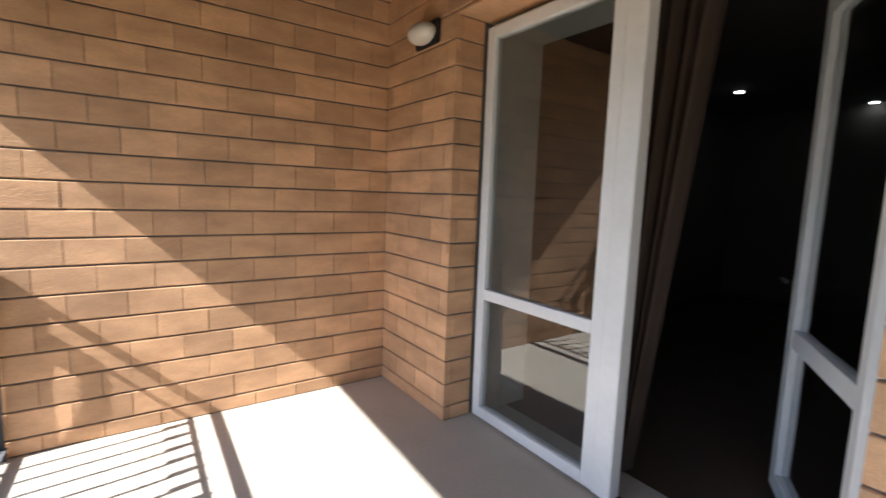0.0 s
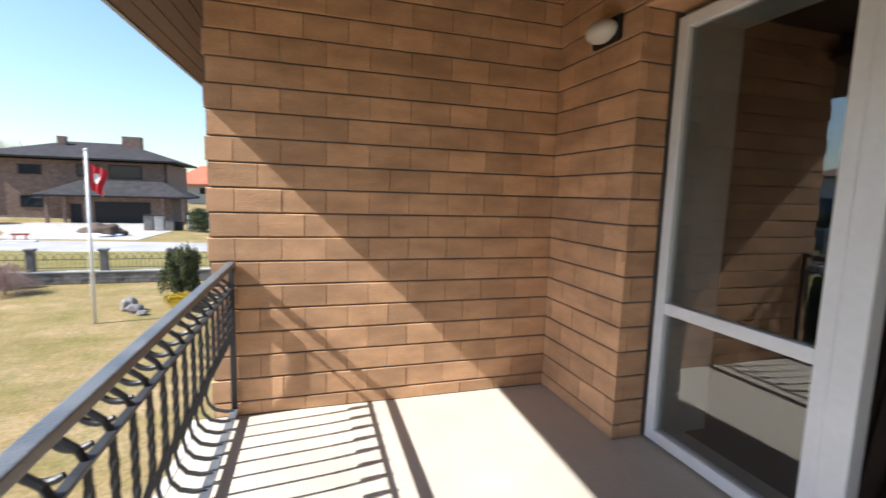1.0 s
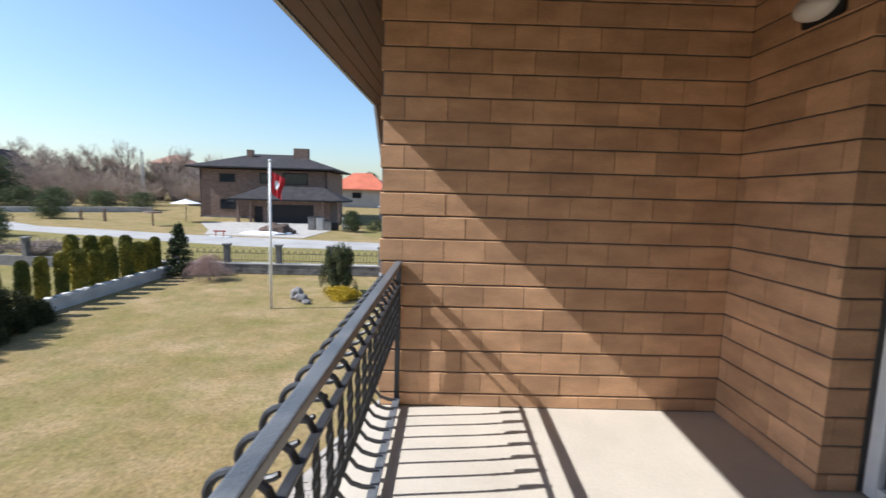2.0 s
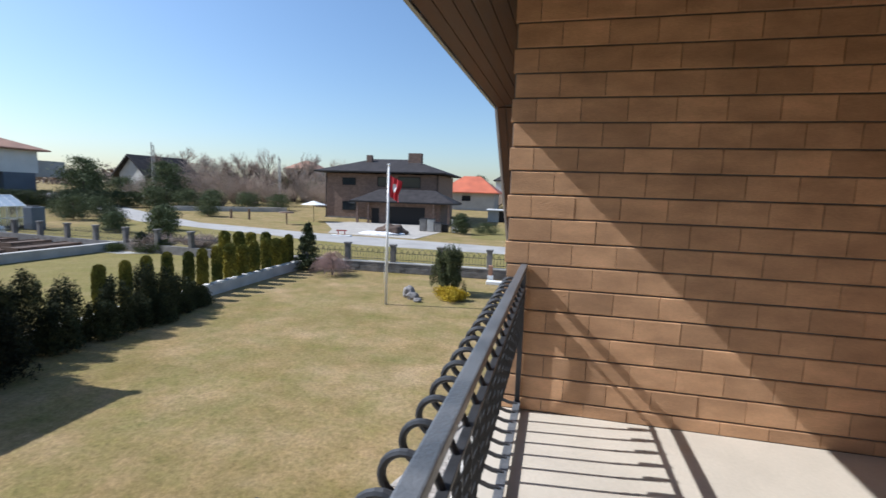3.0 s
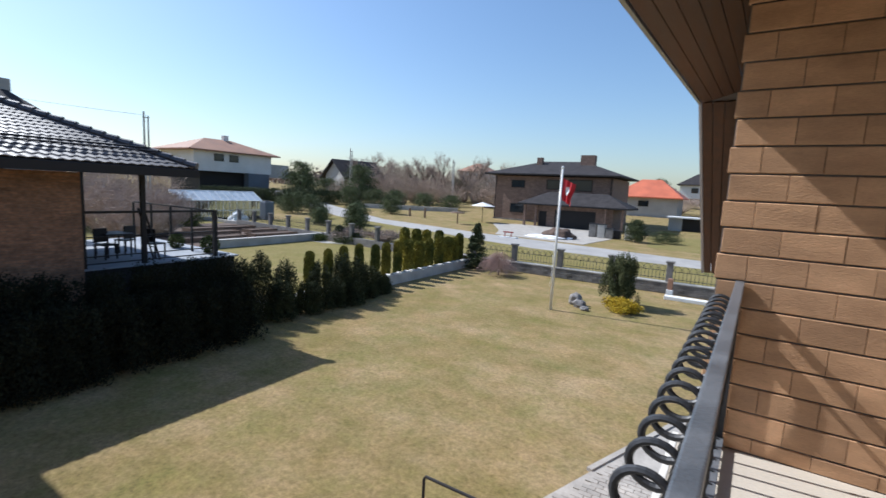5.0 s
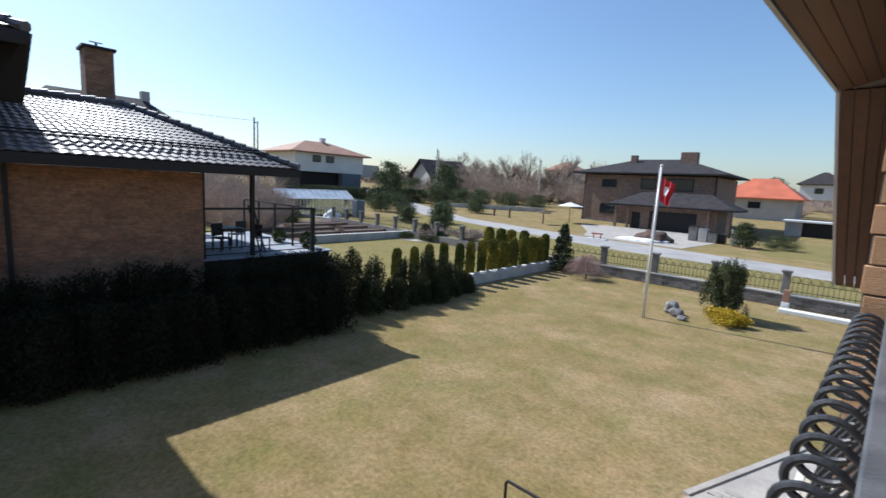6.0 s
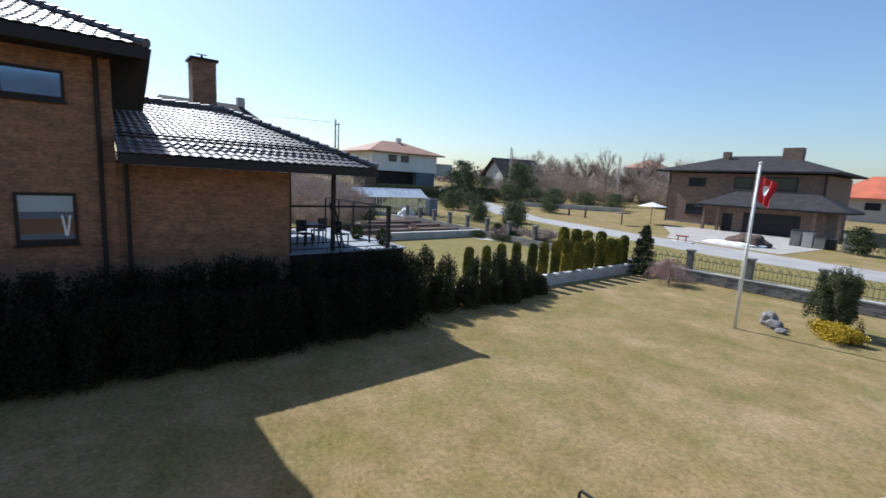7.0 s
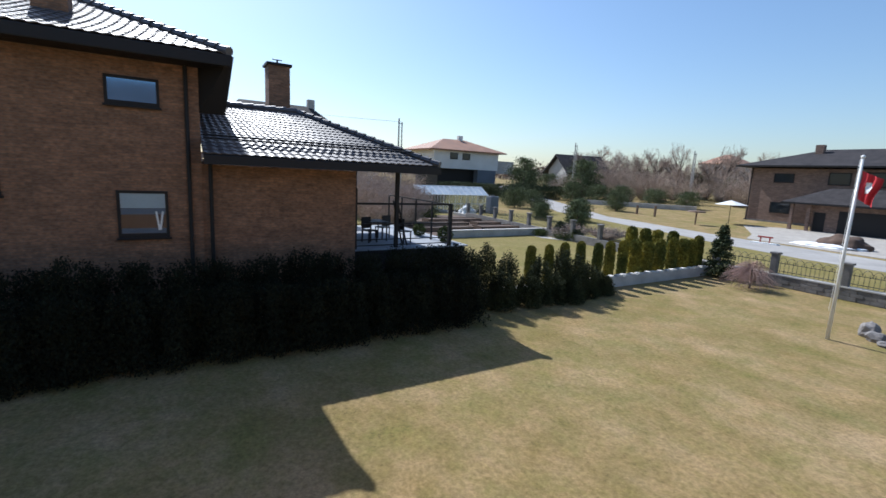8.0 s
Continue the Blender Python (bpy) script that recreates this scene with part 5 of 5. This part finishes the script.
# gateposts by the drive, each a bin-like block with a dark cap
for x, y, m, h in ((-15.2, 50.2, STONE, 1.5), (-14.2, 50.0, GARDEN_CONCRETE, 1.5), (-13.3, 50.0, STONE, 1.1), (-12.6, 50.3, DARK_METAL, 0.9), (-11.2, 49.6, GARDEN_CONCRETE, 1.7)):
    b = thing("waste_bin", (x, y, G), "upright gatepost at the edge of the drive", "bin", "bins by the drive")
    part("body", boxes((-0.4, 0.4, -0.4, 0.4, 0.05, h), bevel=0.05), m, b)
    part("lid", boxes((-0.44, 0.44, -0.44, 0.44, h, h + 0.08), bevel=0.03), DARK_METAL, b)
barrier = thing("road_barrier", (-21.0, 39.6, G + 0.02), "small red and white trestle on the verge", "barrier")
for a in (-0.35, 0.35):
    part("leg", boxes((a - 0.04, a + 0.04, -0.04, 0.04, 0, 0.62)), RUST, barrier)
part("board", boxes((-0.55, 0.55, -0.08, 0.08, 0.5, 0.62)), RUST, barrier)
part("foot", boxes((-1.0, 1.0, -0.3, 0.3, 0, 0.1)), WHITE, barrier)
parasol = thing("parasol", (-33.4, 57.7, G), "white garden parasol beside the brick house", "parasol")
part("pole", rods(([(0, 0, 0), (0, 0, 2.8)], 0.04), n=6), DARK_METAL, parasol)
bm = bmesh.new()
bmesh.ops.create_cone(bm, segments=8, radius1=1.9, radius2=0.05, depth=0.55, matrix=Matrix.Translation((0, 0, 2.7)))
part("canopy", bm, WHITE, parasol)
for x, y, top in ((-44.9, 55.1, 1.4), (-41.8, 54.8, 1.6)):
    p = thing("timber_post", (x, y, G), "weathered timber post on the grass", "post", "posts on the green")
    part("shaft", boxes((-0.12, 0.12, -0.12, 0.12, 0, top), bevel=0.02), TIMBER, p)
tbl = thing("garden_table", (-33.5, 50.6, G), "round dark garden table on one leg", "table")
part("leg", rods(([(0, 0, 0), (0, 0, 1.5)], 0.09), n=8), TIMBER, tbl)
bm = bmesh.new()
bmesh.ops.create_cone(bm, cap_ends=True, segments=16, radius1=1.0, radius2=0.9, depth=0.16, matrix=Matrix.Translation((0, 0, 1.55)))
part("tabletop", bm, TIMBER, tbl)
green_wall = structure("garden_wall", slab([(-60, 59.5, gz(-60, 59.5) + 0.75), (-45, 70.2, gz(-45, 70.2) + 0.75), (-45.3, 70.6, gz(-45, 70.2) + 0.75), (-60.3, 59.9, gz(-60, 59.5) + 0.75)], 1.6), GARDEN_CONCRETE, "long low grey wall across the green", "garden wall")

shed = thing("garden_shed", (-7.4, 72, G), "low grey shed, a dark block painting the shade of its open front", "shed")
part("wall", boxes((-2.4, -0.6, 0, 3, 0, 2.1)), RENDER_GREY, shed)
part("roof", boxes((-2.7, 4.2, -0.5, 3.3, 2.1, 2.3)), RENDER_WHITE, shed)
# solid dark block in place of the shaded space behind the open front
part("opening", boxes((-0.6, 4.0, 0.4, 3, 0, 2.1)), DARK_METAL, shed)


def utility_pole(x, y, top):
    z = gz(x, y)
    t = thing("utility_pole", (x, y, z), "grey concrete utility pole of two masts", "utility pole", "utility poles")
    part("mast", rods(([(0, 0, 0), (0, 0, top - z)], [0.17, 0.11]), n=8), GARDEN_CONCRETE, t)
    part("mast", rods(([(0.1, 0.45, 0), (0.1, 0.45, top - z - 0.5)], [0.15, 0.09]), n=8), GARDEN_CONCRETE, t)
    part("crossarm", boxes((-0.04, 0.14, -0.15, 0.6, top - z - 0.75, top - z - 0.67)), DARK_METAL, t)


for q in ((-65.8, 26.4, 9.3), (-78.4, 76.4, 9.9), (-59.2, 91.1, 8.7)):
    utility_pole(*q)
for off in (-0.6, 0.0, 0.6):
    cable = thing("power_cable", (-65.8, 26.4 + off, 8.85), "thin black overhead power cable", "cable", "power cables")
    a, b = Vector((0, 0, 0)), Vector((-12.6, 50, 0.6))
    pts = [a.lerp(b, i / 16) - Vector((0, 0, 1.1 * 4 * (i / 16) * (1 - i / 16))) for i in range(17)]
    c = Vector((8, -60, 1.5))
    pts2 = [a.lerp(c, i / 16) - Vector((0, 0, 1.1 * 4 * (i / 16) * (1 - i / 16))) for i in range(17)]
    part("wire", rods((pts2, 0.008), n=4), DARK_METAL, cable)

for nm, at, rz, w, d, h, rise, wm, rm, lab in (
        ("village_house", (-62, 3, G), 0, 12, 9, 9.2, 2.0, RENDER_GREY, FAR_TILE, "grey house with a dark roof behind the neighbour"),
        ("hillside_house", (-84, 146, 0.4), 0, 11, 9, 8.5, 3.0, RENDER_GREY, BROWN_TILE, "grey house among the bare trees"),
        ("hillside_house", (-11, 147, 2.5), 0, 9, 8, 4.0, 3.2, RENDER_WHITE, FAR_TILE, "white house with a dark roof on the bank")):
    t = thing(nm, at, lab, "house", rz=rz)
    part("wall", boxes((-w / 2, w / 2, 0, d, 0, h)), wm, t)
    hip_roof(t, -w / 2 - 0.8, w / 2 + 0.8, -0.8, d + 0.8, h, rise, rm)
    far_window(t, -1.5, 0.3, 0, h - 2.4, h - 1.0)

# far woods round the horizon
g = np.random.default_rng(77)
pts = []
for i in range(420):
    a = g.uniform(-0.35, 3.6)
    D = g.uniform(230, 330)
    x, y = D * math.cos(a), D * math.sin(a)
    h = g.uniform(6, 11) * (0.75 + 0.5 * noise.noise(Vector((a * 9, 0, 0))))
    pts.append(clumps(g, [(x, y, 0.2 + h * 0.5, 5.5, 5.5, h * 0.55)], 1.1, 0.2))
woods = tagged(part("woods", leaves("woods", np.concatenate(pts), 0.9, g, 0.6, 2.6), WOODS), "distant leafless brown woods on the horizon", "woods", kind="stuff")


# ---- bricks of the balcony walls ----
lay_bricks(wall_north, (-2.225, 0.0, 0.0), 0, 2.225, 0.0, 2.83, 0.06)
lay_bricks(wall_east, (0.0, 0.0, 0.0), -90, 0.81, 0.0, 2.83, 0.3)
lay_bricks(wall_east, (0.0, -0.81, 0.0), 0, 0.2, 0.0, 2.38, 0.2)
lay_bricks(wall_east, (0.0, -0.81, 0.0), -90, 1.88, 2.385, 2.83, 0.15)
lay_bricks(wall_east, (0.0, -2.69, 0.0), -90, 1.6, 0.0, 2.83, 0.4)

# the house stands slightly askew to its garden
ASKEW = pose(-2.2, -3.0, 0) @ pose(0, 0, 0, 0, 0, -1.33) @ pose(2.2, 3.0, 0)
for ob in HOUSE:
    ob.matrix_basis = ASKEW @ ob.matrix_basis
